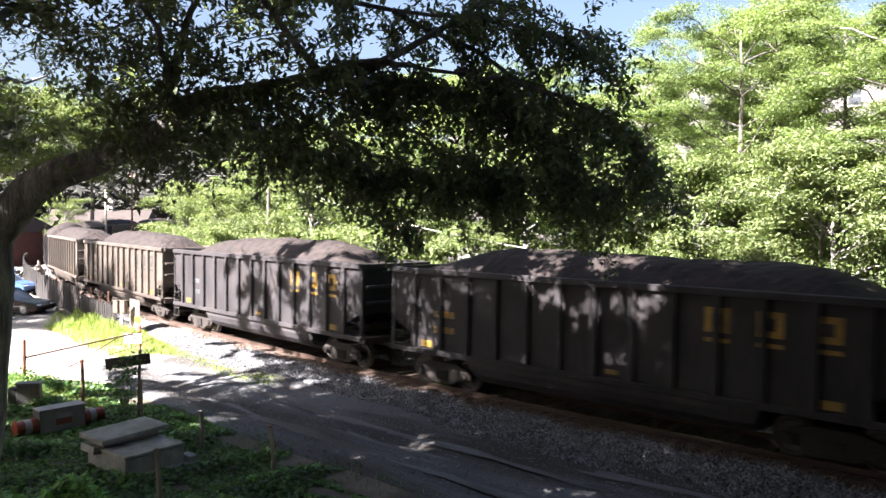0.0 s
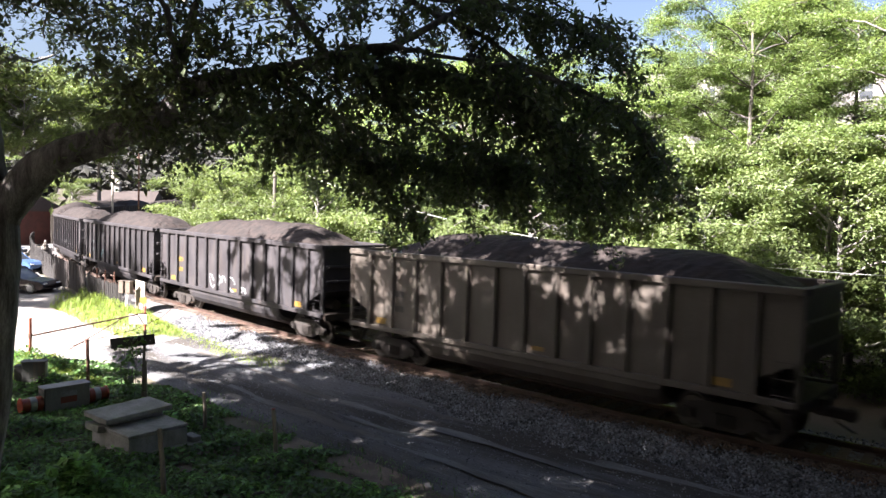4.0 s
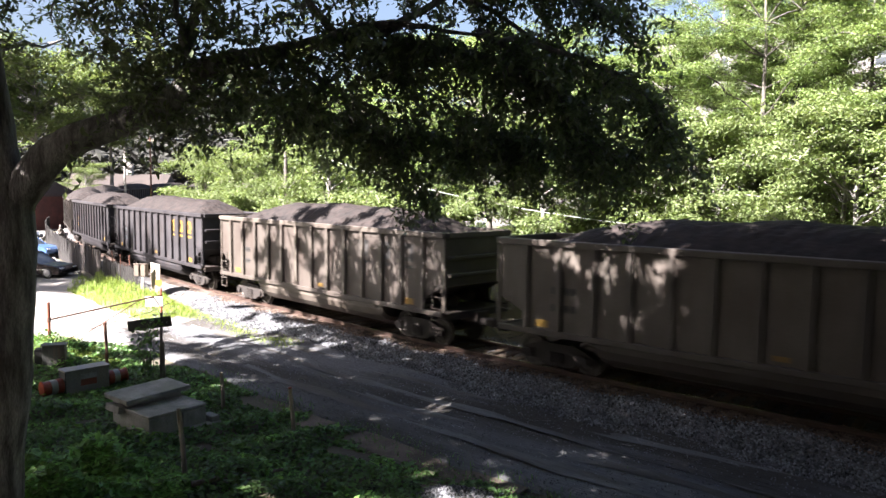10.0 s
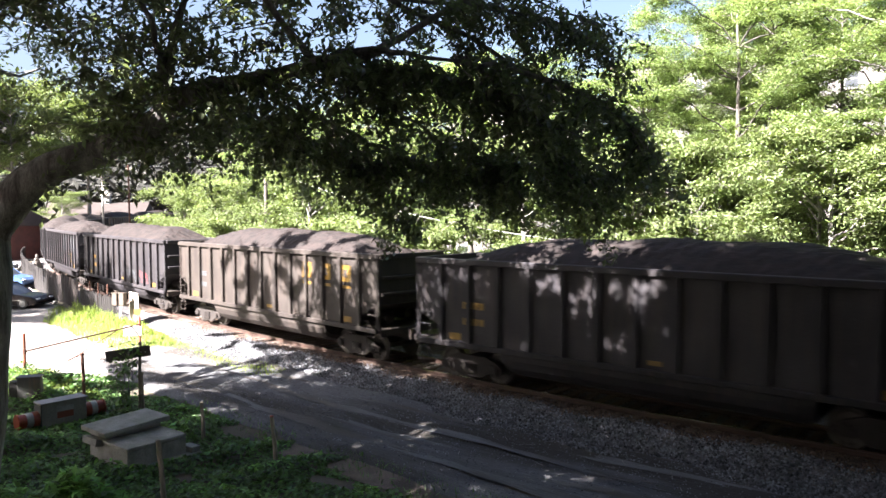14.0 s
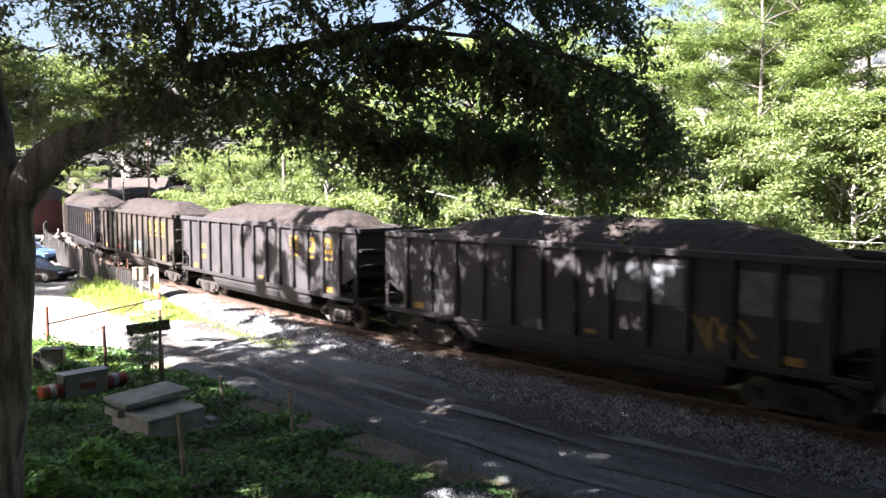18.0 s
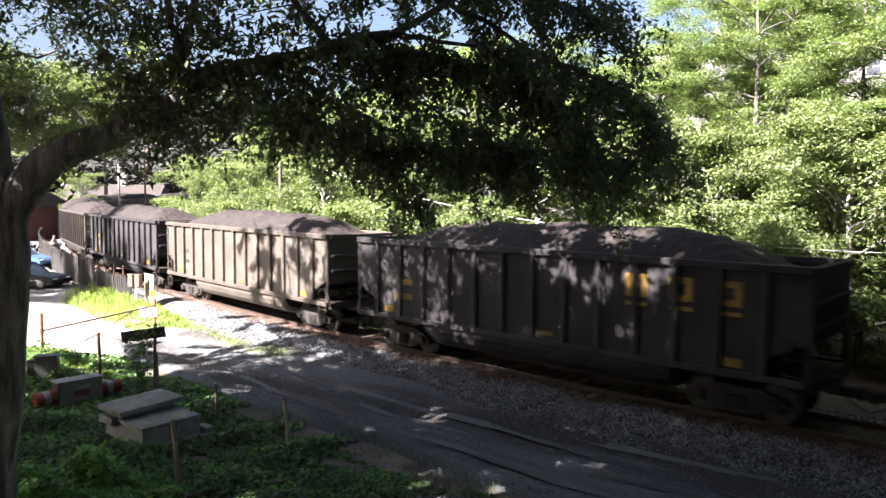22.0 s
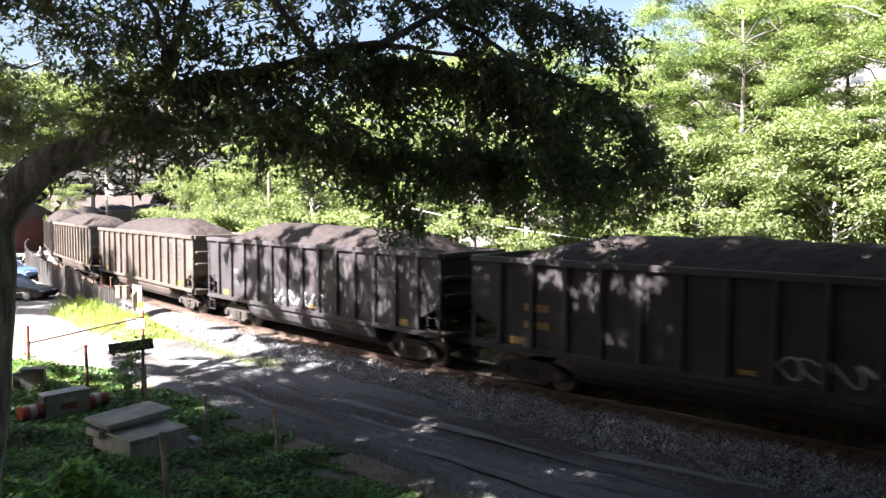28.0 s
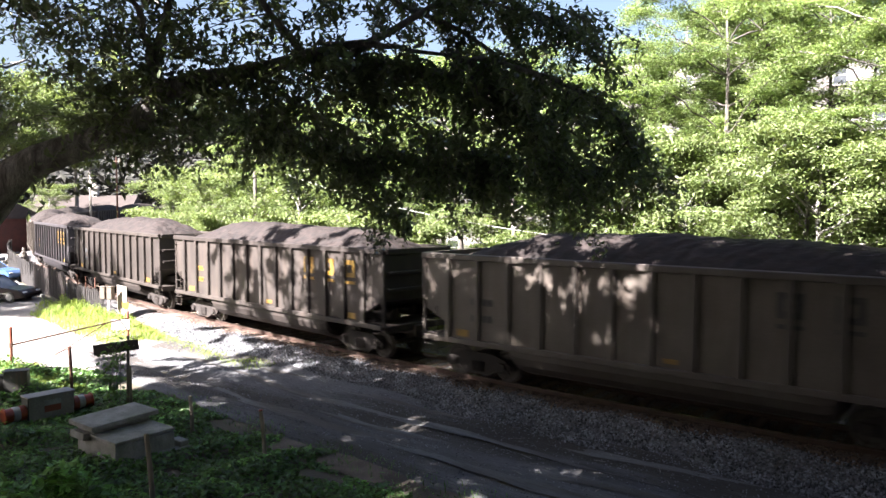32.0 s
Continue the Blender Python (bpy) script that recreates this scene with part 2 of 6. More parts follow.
# ---- mesh helpers ----
class G:
    """Collects vertices and faces of one mesh."""

    def __init__(self):
        self.v, self.f, self.smooth = [], [], False

    def add(self, verts, faces, m=None):
        o = len(self.v)
        self.v += [tuple(m @ Vector(p)) if m else tuple(p) for p in verts]
        self.f += [tuple(i + o for i in q) for q in faces]
        return self

    def box(self, c, s, m=None, bevel=0.0):
        hx, hy, hz = s[0] / 2, s[1] / 2, s[2] / 2
        if bevel <= 0:
            vs = [(c[0] + a * hx, c[1] + b * hy, c[2] + d * hz) for a in (-1, 1) for b in (-1, 1) for d in (-1, 1)]
            return self.add(vs, [(0, 1, 3, 2), (4, 6, 7, 5), (0, 4, 5, 1), (2, 3, 7, 6), (0, 2, 6, 4), (1, 5, 7, 3)], m)
        bm = bmesh.new()
        bmesh.ops.create_cube(bm, size=1)
        bmesh.ops.scale(bm, vec=s, verts=bm.verts)
        bmesh.ops.bevel(bm, geom=bm.edges[:], offset=bevel, segments=1, affect="EDGES")
        bmesh.ops.translate(bm, vec=c, verts=bm.verts)
        bm.verts.index_update()
        self.add([v.co[:] for v in bm.verts], [tuple(v.index for v in q.verts) for q in bm.faces], m)
        bm.free()
        return self

    def tube(self, pts, radii, n=8, m=None, caps=True):
        pts = [Vector(p) for p in pts]
        if isinstance(radii, (int, float)):
            radii = [radii] * len(pts)
        vs, fs, up = [], [], None
        for i, p in enumerate(pts):
            d = (pts[min(i + 1, len(pts) - 1)] - pts[max(i - 1, 0)]).normalized()
            if up is None:
                up = d.orthogonal().normalized()
            up = (up - d * up.dot(d)).normalized()
            side = d.cross(up)
            for k in range(n):
                a = 2 * math.pi * k / n
                vs.append(p + (up * math.cos(a) + side * math.sin(a)) * radii[i])
        for i in range(len(pts) - 1):
            for k in range(n):
                a, b = i * n + k, i * n + (k + 1) % n
                fs.append((a, b, b + n, a + n))
        if caps:
            fs.append(tuple(reversed(range(n))))
            fs.append(tuple((len(pts) - 1) * n + k for k in range(n)))
        return self.add(vs, fs, m)

    def lathe(self, prof, n=16, m=None):
        """Profile of (radius, height) round z, closed at both ends."""
        vs = [(r * math.cos(2 * math.pi * k / n), r * math.sin(2 * math.pi * k / n), h) for r, h in prof for k in range(n)]
        fs = []
        for i in range(len(prof) - 1):
            for k in range(n):
                a, b = i * n + k, i * n + (k + 1) % n
                fs.append((a, b, b + n, a + n))
        fs.append(tuple(reversed(range(n))))
        fs.append(tuple((len(prof) - 1) * n + k for k in range(n)))
        return self.add(vs, fs, m)

    def prism(self, outline, y0, y1, m=None):
        """A flat outline in x, z pushed from y0 to y1."""
        n = len(outline)
        vs = [(x, y0, z) for x, z in outline] + [(x, y1, z) for x, z in outline]
        fs = [tuple(range(n)), tuple(reversed(range(n, 2 * n)))]
        fs += [(i, i + n, (i + 1) % n + n, (i + 1) % n) for i in range(n)]
        return self.add(vs, fs, m)

    def mesh(self, name, material, smooth=False):
        me = bpy.data.meshes.new(name)
        me.from_pydata(self.v, [], self.f)
        me.materials.append(material)
        bm = bmesh.new()
        bm.from_mesh(me)
        bmesh.ops.recalc_face_normals(bm, faces=bm.faces)
        bm.to_mesh(me)
        bm.free()
        if smooth:
            me.polygons.foreach_set("use_smooth", [True] * len(me.polygons))
        return me


def part(name, g, material, parent=None, label="", smooth=False, m=None):
    me = g.mesh(name, material, smooth) if isinstance(g, G) else g
    ob = new(name, me)
    ob.parent = parent
    if m is not None:
        ob.matrix_basis = m
    if label:
        ob["label"] = label
    return ob


def thing(name, m, label, category, group=""):
    ob = new(name)
    ob.matrix_basis = m
    return tagged(ob, label, category, group)


def array_mesh(name, verts, quads, material, smooth=False):
    """A big mesh straight from numpy arrays of points and four-cornered faces."""
    me = bpy.data.meshes.new(name)
    me.vertices.add(len(verts))
    me.vertices.foreach_set("co", np.asarray(verts, np.float32).ravel())
    q = np.asarray(quads, np.int32)
    me.loops.add(q.size)
    me.loops.foreach_set("vertex_index", q.ravel())
    me.polygons.add(len(q))
    me.polygons.foreach_set("loop_start", np.arange(0, q.size, q.shape[1], dtype=np.int32))
    me.polygons.foreach_set("use_smooth", np.full(len(q), smooth))
    me.update(calc_edges=True)
    me.materials.append(material)
    return me


def leaf_mesh(name, centres, size, material, rng, droop=0.3, narrow=0.5, tumble=1.0):
    """One folded leaf at each centre, turned at random."""
    n = len(centres)
    size = size * rng.uniform(0.6, 1.3, (n, 1))
    az = rng.uniform(0, 2 * np.pi, n)
    el = rng.normal(-droop, 0.45 * tumble, n)
    d = np.stack([np.cos(az) * np.cos(el), np.sin(az) * np.cos(el), np.sin(el)], 1)
    w = np.stack([-np.sin(az), np.cos(az), rng.normal(0, 0.5 * tumble, n)], 1)
    w /= np.linalg.norm(w, axis=1, keepdims=True)
    up = np.cross(d, w)
    a = centres - d * size * 0.5
    b = centres + w * size * narrow * 0.5 + up * size * 0.08
    c = centres + d * size * 0.55
    e = centres - w * size * narrow * 0.5 + up * size * 0.08
    verts = np.stack([a, b, c, e], 1).reshape(-1, 3)
    return array_mesh(name, verts, np.arange(4 * n).reshape(n, 4), material)


# ---- the railway's line ----
STEP = 1.0
LINE_S = np.arange(-760, 520, STEP)


def _heading(s):
    u = np.clip(s, -70, 20) / 10
    h = -0.7073 + 0.07214 * u + 0.015366 * u ** 2 / 2 + 0.0046307 * u ** 3 / 6
    return h - 0.0087 * np.clip(-70 - s, 0, 130) + 0.004 * np.clip(s - 20, 0, 20)


_h = _heading(LINE_S)
_i0 = int(np.argmin(abs(LINE_S)))
_cx = np.concatenate([[0], np.cumsum((np.cos(_h)[1:] + np.cos(_h)[:-1]) / 2 * STEP)])
_cy = np.concatenate([[0], np.cumsum((np.sin(_h)[1:] + np.sin(_h)[:-1]) / 2 * STEP)])
_cx, _cy = _cx - _cx[_i0] + 6.731, _cy - _cy[_i0] + 18.606


def rise(s):
    return 0.012 * np.clip(-70 - np.asarray(s, float), 0, 90)


def on_line(s, off=0.0):
    """Place beside the line at s metres along it; off is towards the camera's side."""
    x, y, a = np.interp(s, LINE_S, _cx), np.interp(s, LINE_S, _cy), np.interp(s, LINE_S, _h)
    return x + off * np.sin(a), y - off * np.cos(a), a


def line_dist(x, y):
    """Distance to the line from many places, and its s."""
    best, bs = np.full(x.shape, 1e9), np.zeros(x.shape)
    for s in np.arange(-200, 140, 2.0):
        px, py, _ = on_line(s)
        d = np.hypot(x - px, y - py)
        k = d < best
        best, bs = np.where(k, d, best), np.where(k, s, bs)
    return best, bs


def smooth01(t):
    t = np.clip(t, 0, 1)
    return t * t * (3 - 2 * t)


GROUND = -0.5


def ground_z(x, y):
    x, y = np.asarray(x, float), np.asarray(y, float)
    r = np.hypot(x * 0.75, y)
    bank = 3.9 * smooth01((10.5 - r) / 8.5) * (y > -60)
    far = np.hypot(x, y)
    hill = 42 * smooth01((far - 190) / 260) * smooth01((y - 40) / 200 + 0.2)
    # back: unseen rise behind the camera, added to block low sky light
    back = 17 * smooth01((-y - 4) / 30) * smooth01((36 - x) / 22) * smooth01((x + 140) / 60)
    wav = 0.05 * np.sin(x * 0.9 + 1.3 * np.sin(y * 0.5)) * np.sin(y * 0.8) + 0.03 * np.sin(x * 2.3 + y * 1.7)
    return GROUND + bank + hill + back + wav * np.clip((far - 3) / 8, 0, 1)


# ---- ground ----
def build_ground():
    ax = np.concatenate([-np.geomspace(1500, 62, 24), np.arange(-60, 60, 0.8), np.geomspace(62, 1500, 24)])
    ay = np.concatenate([-np.geomspace(800, 22, 16), np.arange(-20, 90, 0.8), np.geomspace(92, 1500, 30)])
    X, Y = np.meshgrid(ax, ay)
    Z = ground_z(X, Y)
    nx, ny = len(ax), len(ay)
    i = np.arange(nx * ny).reshape(ny, nx)
    q = np.stack([i[:-1, :-1], i[:-1, 1:], i[1:, 1:], i[1:, :-1]], -1).reshape(-1, 4)
    me = array_mesh("ground", np.stack([X, Y, Z], -1).reshape(-1, 3), q, M_DIRT, True)
    tagged(new("ground", me), "brown dirt ground with patches of low grass", "ground", kind="structure")


def strip(name, material, s0, s1, offs, dz, step=0.5, rag=0.0, label="", category="road", bumps=None):
    """A sheet along the line between offsets offs[0] and offs[-1], with ragged borders."""
    ss = np.arange(s0, s1 + 0.01, step)
    rows = []
    for s in ss:
        r = []
        for j, o in enumerate(offs):
            o2 = o + (rag * (math.sin(s * 1.7 + j) + 0.6 * math.sin(s * 4.1 + 2 * j)) if j in (0, len(offs) - 1) else 0)
            x, y, _ = on_line(s, o2)
            z = float(ground_z(x, y)) + dz[j] + (bumps(s, o) if bumps else 0)
            r.append((x, y, z))
        rows.append(r)
    V = np.array(rows)
    n, k = V.shape[:2]
    i = np.arange(n * k).reshape(n, k)
    q = np.stack([i[:-1, :-1], i[:-1, 1:], i[1:, 1:], i[1:, :-1]], -1).reshape(-1, 4)
    return tagged(new(name, array_mesh(name, V.reshape(-1, 3), q, material, True)), label, category, kind="structure")


build_ground()


def rut_relief(s, o):
    return -0.05 * math.exp(-((o - 4.6 - 0.25 * math.sin(s * 0.13)) / 0.22) ** 2) - 0.05 * math.exp(-((o - 6.2 - 0.25 * math.sin(s * 0.13)) / 0.22) ** 2) + 0.02 * math.sin(s * 0.9 + o * 3)


strip("road", M_ROAD, -19.5, 60, [2.6 + 0.2 * k for k in range(25)], [0.002] + [0.07] * 23 + [0.002], rag=0.12,
      label="rutted grey gravel track beside the railway", category="dirt road", bumps=rut_relief)

for o, w, s0, s1 in ((4.45, 0.3, -17, 40), (6.05, 0.36, -12, 45), (5.35, 0.34, -9, 30), (3.5, 0.3, -14, 14)):
    strip("tyre_rut", M_RUT, s0, s1, [o - w / 2, o, o + w / 2], [0.062, 0.052, 0.062] if o not in (4.45, 6.05) else [0.048, 0.03, 0.048], rag=0.05, label="dark damp tyre rut in the gravel road", category="road",
          bumps=lambda s, q: 0.012)


strip("bare_earth", M_EARTH, -7, -0.5, [6.8, 7.1, 7.4, 7.7, 8.0, 8.3], [0.0, 0.05, 0.05, 0.04, 0.025, -0.02], rag=0.3,
      label="bare trodden brown earth at the road's edge", category="dirt")


# ---- railway track ----
def build_track():
    track = tagged(new("railway_track"), "rusty rails on wooden sleepers in grey ballast", "railway track", kind="structure")
    prof = [(-3.3, -0.62), (-2.5, -0.42), (-1.75, -0.2), (-0.9, -0.17), (0, -0.19), (0.9, -0.17), (1.75, -0.2), (2.3, -0.36), (2.75, -0.5), (3.2, -0.62)]
    ss = np.arange(-300, 200, 1.0)
    V = []
    for s in ss:
        for o, z in prof:
            x, y, _ = on_line(s, o)
            V.append((x, y, z + float(rise(s)) + 0.03 * math.sin(s * 2.1 + o * 5)))
    n, k = len(ss), len(prof)
    i = np.arange(n * k).reshape(n, k)
    q = np.stack([i[:-1, :-1], i[:-1, 1:], i[1:, 1:], i[1:, :-1]], -1).reshape(-1, 4)
    part("ballast_bed", array_mesh("ballast_bed", np.array(V), q, M_BALLAST, True), None, track)
    for side in (-0.7525, 0.7525):
        for nm, pr, mt in (("rail", [(-0.07, -0.17), (-0.07, -0.155), (-0.012, -0.13), (-0.012, -0.045), (-0.036, -0.03), (-0.036, -0.004),
                                      (0.036, -0.004), (0.036, -0.03), (0.012, -0.045), (0.012, -0.13), (0.07, -0.155), (0.07, -0.17)], M_RAIL),
                           ("rail_head", [(-0.03, -0.008), (-0.03, 0.0), (0.03, 0.0), (0.03, -0.008)], M_RAILTOP)):
            V = []
            for s in ss:
                for o, z in pr:
                    x, y, _ = on_line(s, side + o)
                    V.append((x, y, z + float(rise(s))))
            k = len(pr)
            i = np.arange(n * k).reshape(n, k)
            q = np.stack([i[:-1], np.roll(i, -1, 1)[:-1], np.roll(i, -1, 1)[1:], i[1:]], -1).reshape(-1, 4)
            part(nm, array_mesh(nm, np.array(V), q, mt), None, track)
    return track


TRACK = build_track()

# ---- trees ----
def bez(points, n):
    """Points along a smooth line through the given ones."""
    P = [Vector(p) for p in points]
    out = []
    for i in range(len(P) - 1):
        p0, p1, p2, p3 = P[max(i - 1, 0)], P[i], P[i + 1], P[min(i + 2, len(P) - 1)]
        for k in range(n):
            t = k / n
            out.append(0.5 * ((2 * p1) + (p2 - p0) * t + (2 * p0 - 5 * p1 + 4 * p2 - p3) * t * t + (3 * p1 - p0 - 3 * p2 + p3) * t ** 3))
    return out + [P[-1]]


def limb(g, points, r0, r1, rng, sub=3, wob=0.04, n=7):
    pts = bez(points, sub)
    pts = [pts[0]] + [p + Vector(rng.normal(0, wob, 3)) for p in pts[1:]]
    k = len(pts) - 1
    g.tube(pts, [r0 + (r1 - r0) * (i / k) ** 0.8 for i in range(k + 1)], n)
    return pts


def twigs(g, spine, rng, count, length, rise0, droop, start=0.2, r=0.02, segs=4):
    """Side branches of a spine: each goes outward, then droops. Returns the points on them."""
    out = []
    k = len(spine)
    for _ in range(count):
        i = min(int((start + (1 - start) * rng.random()) * (k - 1)), k - 2)
        p = spine[i].lerp(spine[i + 1], rng.random())
        fwd = (spine[i + 1] - spine[i]).normalized()
        az = rng.uniform(0, 2 * math.pi)
        d = Vector((math.cos(az), math.sin(az), rise0 + rng.normal(0, 0.3))) + fwd * 0.5
        d.normalize()
        ln = length * rng.uniform(0.5, 1.2)
        pts = [p.copy()]
        for q in range(segs):
            d = (d + Vector((0, 0, -droop * rng.uniform(0.5, 1.5))) + Vector(rng.normal(0, 0.12, 3))).normalized()
            pts.append(pts[-1] + d * ln / segs)
        g.tube(pts, [r * (1 - 0.8 * q / segs) for q in range(segs + 1)], 4, caps=False)
        out.append(pts)
    return out


def leaf_points(branches, rng, per, spread, flat=1.0, start=0.3):
    """Scatter of leaf places round the outer stretch of each branch."""
    A = []
    for pts in branches:
        k = len(pts) - 1
        t = rng.uniform(start, 1.0, per) * k
        i = np.minimum(t.astype(int), k - 1)
        P = np.array([p[:] for p in pts])
        c = P[i] + (P[i + 1] - P[i]) * (t - i)[:, None]
        A.append(c + rng.normal(0, 1, (per, 3)) * np.array([spread, spread, spread * flat]))
    return np.concatenate(A)


def make_tree(m, label, seed, height, trunk_r, crown_r, crown_base, limbs, subs, per, leaf, leafmat, barkmat, flat=0.5, group="trees", lean=(0, 0), spread=0.28, tight=0.5, tumble=1.0, narrow=0.5):
    rng = np.random.default_rng(seed)
    t = thing("tree", m, label, "tree", group)
    g = G()
    top = Vector((lean[0], lean[1], height * 0.93))
    spine = limb(g, [(0, 0, -0.3), (lean[0] * 0.15 + rng.normal(0, 0.1), lean[1] * 0.15, height * 0.3), (lean[0] * 0.5, lean[1] * 0.5 + rng.normal(0, 0.15), height * 0.62), top],
                 trunk_r, 0.04, rng, 4, 0.03, 9)
    wood, leaves = G(), []
    for i in range(limbs):
        h = crown_base + (height * 0.92 - crown_base) * ((i + rng.random()) / limbs)
        u = (h - crown_base) / max(height - crown_base, 0.1)
        prof = math.sin(math.pi * min(max(0.18 + 0.8 * u, 0), 1)) ** 0.7
        k = min(int((h / (height * 0.93)) * (len(spine) - 1)), len(spine) - 2)
        p = spine[k].lerp(spine[k + 1], 0.5)
        az = i * 2.4 + rng.normal(0, 0.4)
        ln = crown_r * (0.45 + 0.65 * prof) * rng.uniform(0.75, 1.15)
        d = Vector((math.cos(az), math.sin(az), 0))
        up = rng.uniform(0.25, 0.6) * (0.5 + 0.6 * u)
        pts = limb(wood, [p, p + d * ln * 0.4 + Vector((0, 0, ln * up * 0.6)), p + d * ln * 0.75 + Vector((0, 0, ln * up)), p + d * ln + Vector((0, 0, ln * up * 1.1))],
                   trunk_r * 0.35 * (1 - 0.6 * u), 0.015, rng, 3, 0.06, 5)
        br = twigs(wood, pts, rng, subs, crown_r * 0.34, 0.15, 0.12, 0.25, 0.018)
        leaves.append(leaf_points(br, rng, per, spread, flat, tight))
    part("trunk", g, barkmat, t, smooth=True)
    part("branchwork", wood, barkmat, t, smooth=True)["kind"] = "stuff"
    ob = part("crown", leaf_mesh("crown", np.concatenate(leaves), leaf, leafmat, rng, 0.3 * tumble, narrow, tumble), None, t)
    ob["kind"] = "stuff"
    return t


def near_tree():
    rng = np.random.default_rng(5)
    t = thing("tree", pose(0, 0, 0), "large old tree with dark furrowed bark and a long low limb", "tree", "trees")
    g = G()
    spine = limb(g, [(-7.3, 11, -0.7), (-7.06, 11, 0.7), (-6.75, 11, 2.7), (-6.55, 11, 4.6), (-6.78, 11, 6), (-6.9, 11, 8.2), (-6.6, 11.2, 11), (-6.2, 11.4, 14)], 0.58, 0.1, rng, 5, 0.015, 16)
    part("trunk", g, M_BARK, t, "dark furrowed trunk", smooth=True)
    big = G()
    r = np.random.default_rng(6)
    L1 = bez([(-6.55, 11, 4.85), (-6.0, 11, 5.55), (-5.5, 11, 5.85), (-4.8, 11, 6.12), (-4.1, 10.9, 6.41), (-3.55, 10.8, 6.86), (-2.6, 10.7, 7.06), (-1.72, 10.5, 7.23), (-1.2, 10.4, 7.38), (-0.85, 10.3, 7.42), (-0.3, 10.2, 7.36), (0.5, 10.0, 7.2)], 4)
    k = len(L1) - 1
    big.tube([p + Vector(r.normal(0, 0.012, 3)) for p in L1], [0.02 + 0.27 * (1 - i / k) ** 1.15 for i in range(k + 1)], 14)
    part("limb", big, M_BARK, t, "long bowed limb", smooth=True)
    spines = [(L1[12:33], 74, 1.5, 0.0, 0.30), (L1[32:], 16, 1.3, 0.0, 0.30)]
    def branch(pts, r0, n, ln, up, dr):
        w = G()
        sp = limb(w, pts, r0, 0.015, r, 4, 0.03, 8)
        part("branch", w, M_BARK, t, smooth=True)
        spines.append((sp, n, ln, up, dr))

    branch([(-3.85, 10.85, 6.55), (-3.75, 11, 7.6), (-3.4, 11.5, 9), (-2.8, 12, 10.5)], 0.10, 46, 1.5, 0.2, 0.22)
    branch([(-1.6, 10.5, 7.25), (-0.85, 10.4, 7.15), (0.0, 10.3, 7.1), (0.9, 10.2, 6.85), (1.8, 10.3, 6.3)], 0.07, 46, 1.1, 0.0, 0.3)
    branch([(-3.7, 10.8, 6.8), (-3.9, 10.9, 7.5), (-4.2, 11.1, 8.2), (-5.0, 11.4, 9.0)], 0.09, 24, 1.2, 0.1, 0.25)
    branch([(-4.5, 11.5, 9.4), (-1.5, 12.2, 9.2), (1.2, 12.8, 9.0), (3.0, 13.2, 8.5)], 0.06, 56, 1.3, 0.0, 0.28)
    branch([(-3.4, 11.3, 9.0), (-0.6, 11.4, 8.5), (1.6, 11.8, 8.3), (2.9, 12.1, 7.9)], 0.05, 56, 1.2, 0.0, 0.3)
    branch([(-0.6, 11.2, 8.4), (1.0, 12.0, 7.8), (2.2, 12.6, 7.3), (3.3, 13.2, 7.0), (3.9, 13.6, 6.4)], 0.05, 66, 1.2, 0.0, 0.3)
    branch([(0.0, 11.8, 6.4), (1.0, 12.2, 6.0), (2.0, 12.6, 6.0), (2.9, 13.0, 5.8)], 0.04, 40, 1.0, -0.1, 0.3)
    branch([(-1.6, 11.6, 6.5), (-1.0, 12.2, 5.9), (-0.5, 12.6, 5.3), (-0.3, 12.8, 5.0)], 0.03, 26, 0.8, -0.1, 0.35)
    branch([(1.8, 12.2, 6.6), (2.2, 12.6, 6.2), (2.5, 12.9, 5.8), (2.6, 13.1, 5.5)], 0.03, 20, 0.9, -0.1, 0.35)
    branch([(0.4, 11.9, 6.3), (0.8, 12.4, 6.0), (1.2, 12.8, 5.8), (1.5, 13.0, 5.6)], 0.03, 14, 0.9, -0.1, 0.35)
    branch([(-1.6, 10.5, 7.3), (-2.4, 9.8, 8.4), (-2.6, 9, 10)], 0.07, 38, 1.4, 0.2, 0.22)
    branch([(-0.9, 10.3, 7.3), (0.3, 11.5, 8.3), (1.5, 12.5, 9.3), (2.8, 13, 9.6)], 0.07, 14, 1.6, 0.0, 0.25)
    branch([(-2.2, 10.6, 7.0), (-1.6, 11.2, 6.6), (-0.7, 11.8, 6.2), (0.4, 12.2, 5.9), (1.6, 12.5, 5.9)], 0.05, 60, 1.2, 0.0, 0.28)
    branch([(-4.4, 10.9, 6.3), (-3.8, 11.6, 6.7), (-2.9, 12.6, 6.5), (-2.0, 13.3, 6.2)], 0.05, 40, 1.1, 0.0, 0.25)
    branch([(-6.85, 11, 7.8), (-4.8, 10, 9.6), (-2, 9.5, 10.6), (1, 9.8, 11), (3, 10, 10.6)], 0.16, 56, 2.0, 0.1, 0.25)
    branch([(-6.85, 11, 8.4), (-8.5, 12.5, 10.5), (-10.5, 14, 11.5), (-12.5, 15, 11.6)], 0.15, 18, 2.0, 0.1, 0.2)
    branch([(-6.7, 11, 10), (-6, 13.5, 11.5), (-5, 16, 12.5), (-4, 18, 12.3)], 0.13, 34, 2.0, 0.1, 0.2)
    branch([(-6.6, 11, 11), (-5, 9, 12.5), (-2, 8, 13.5), (1, 8, 13.5)], 0.12, 30, 2.2, 0.1, 0.2)
    branch([(-6.5, 11.2, 12), (-3.5, 12, 14), (-1.0, 12.8, 14.6), (0.5, 13, 14.4)], 0.12, 30, 2.2, 0.1, 0.2)
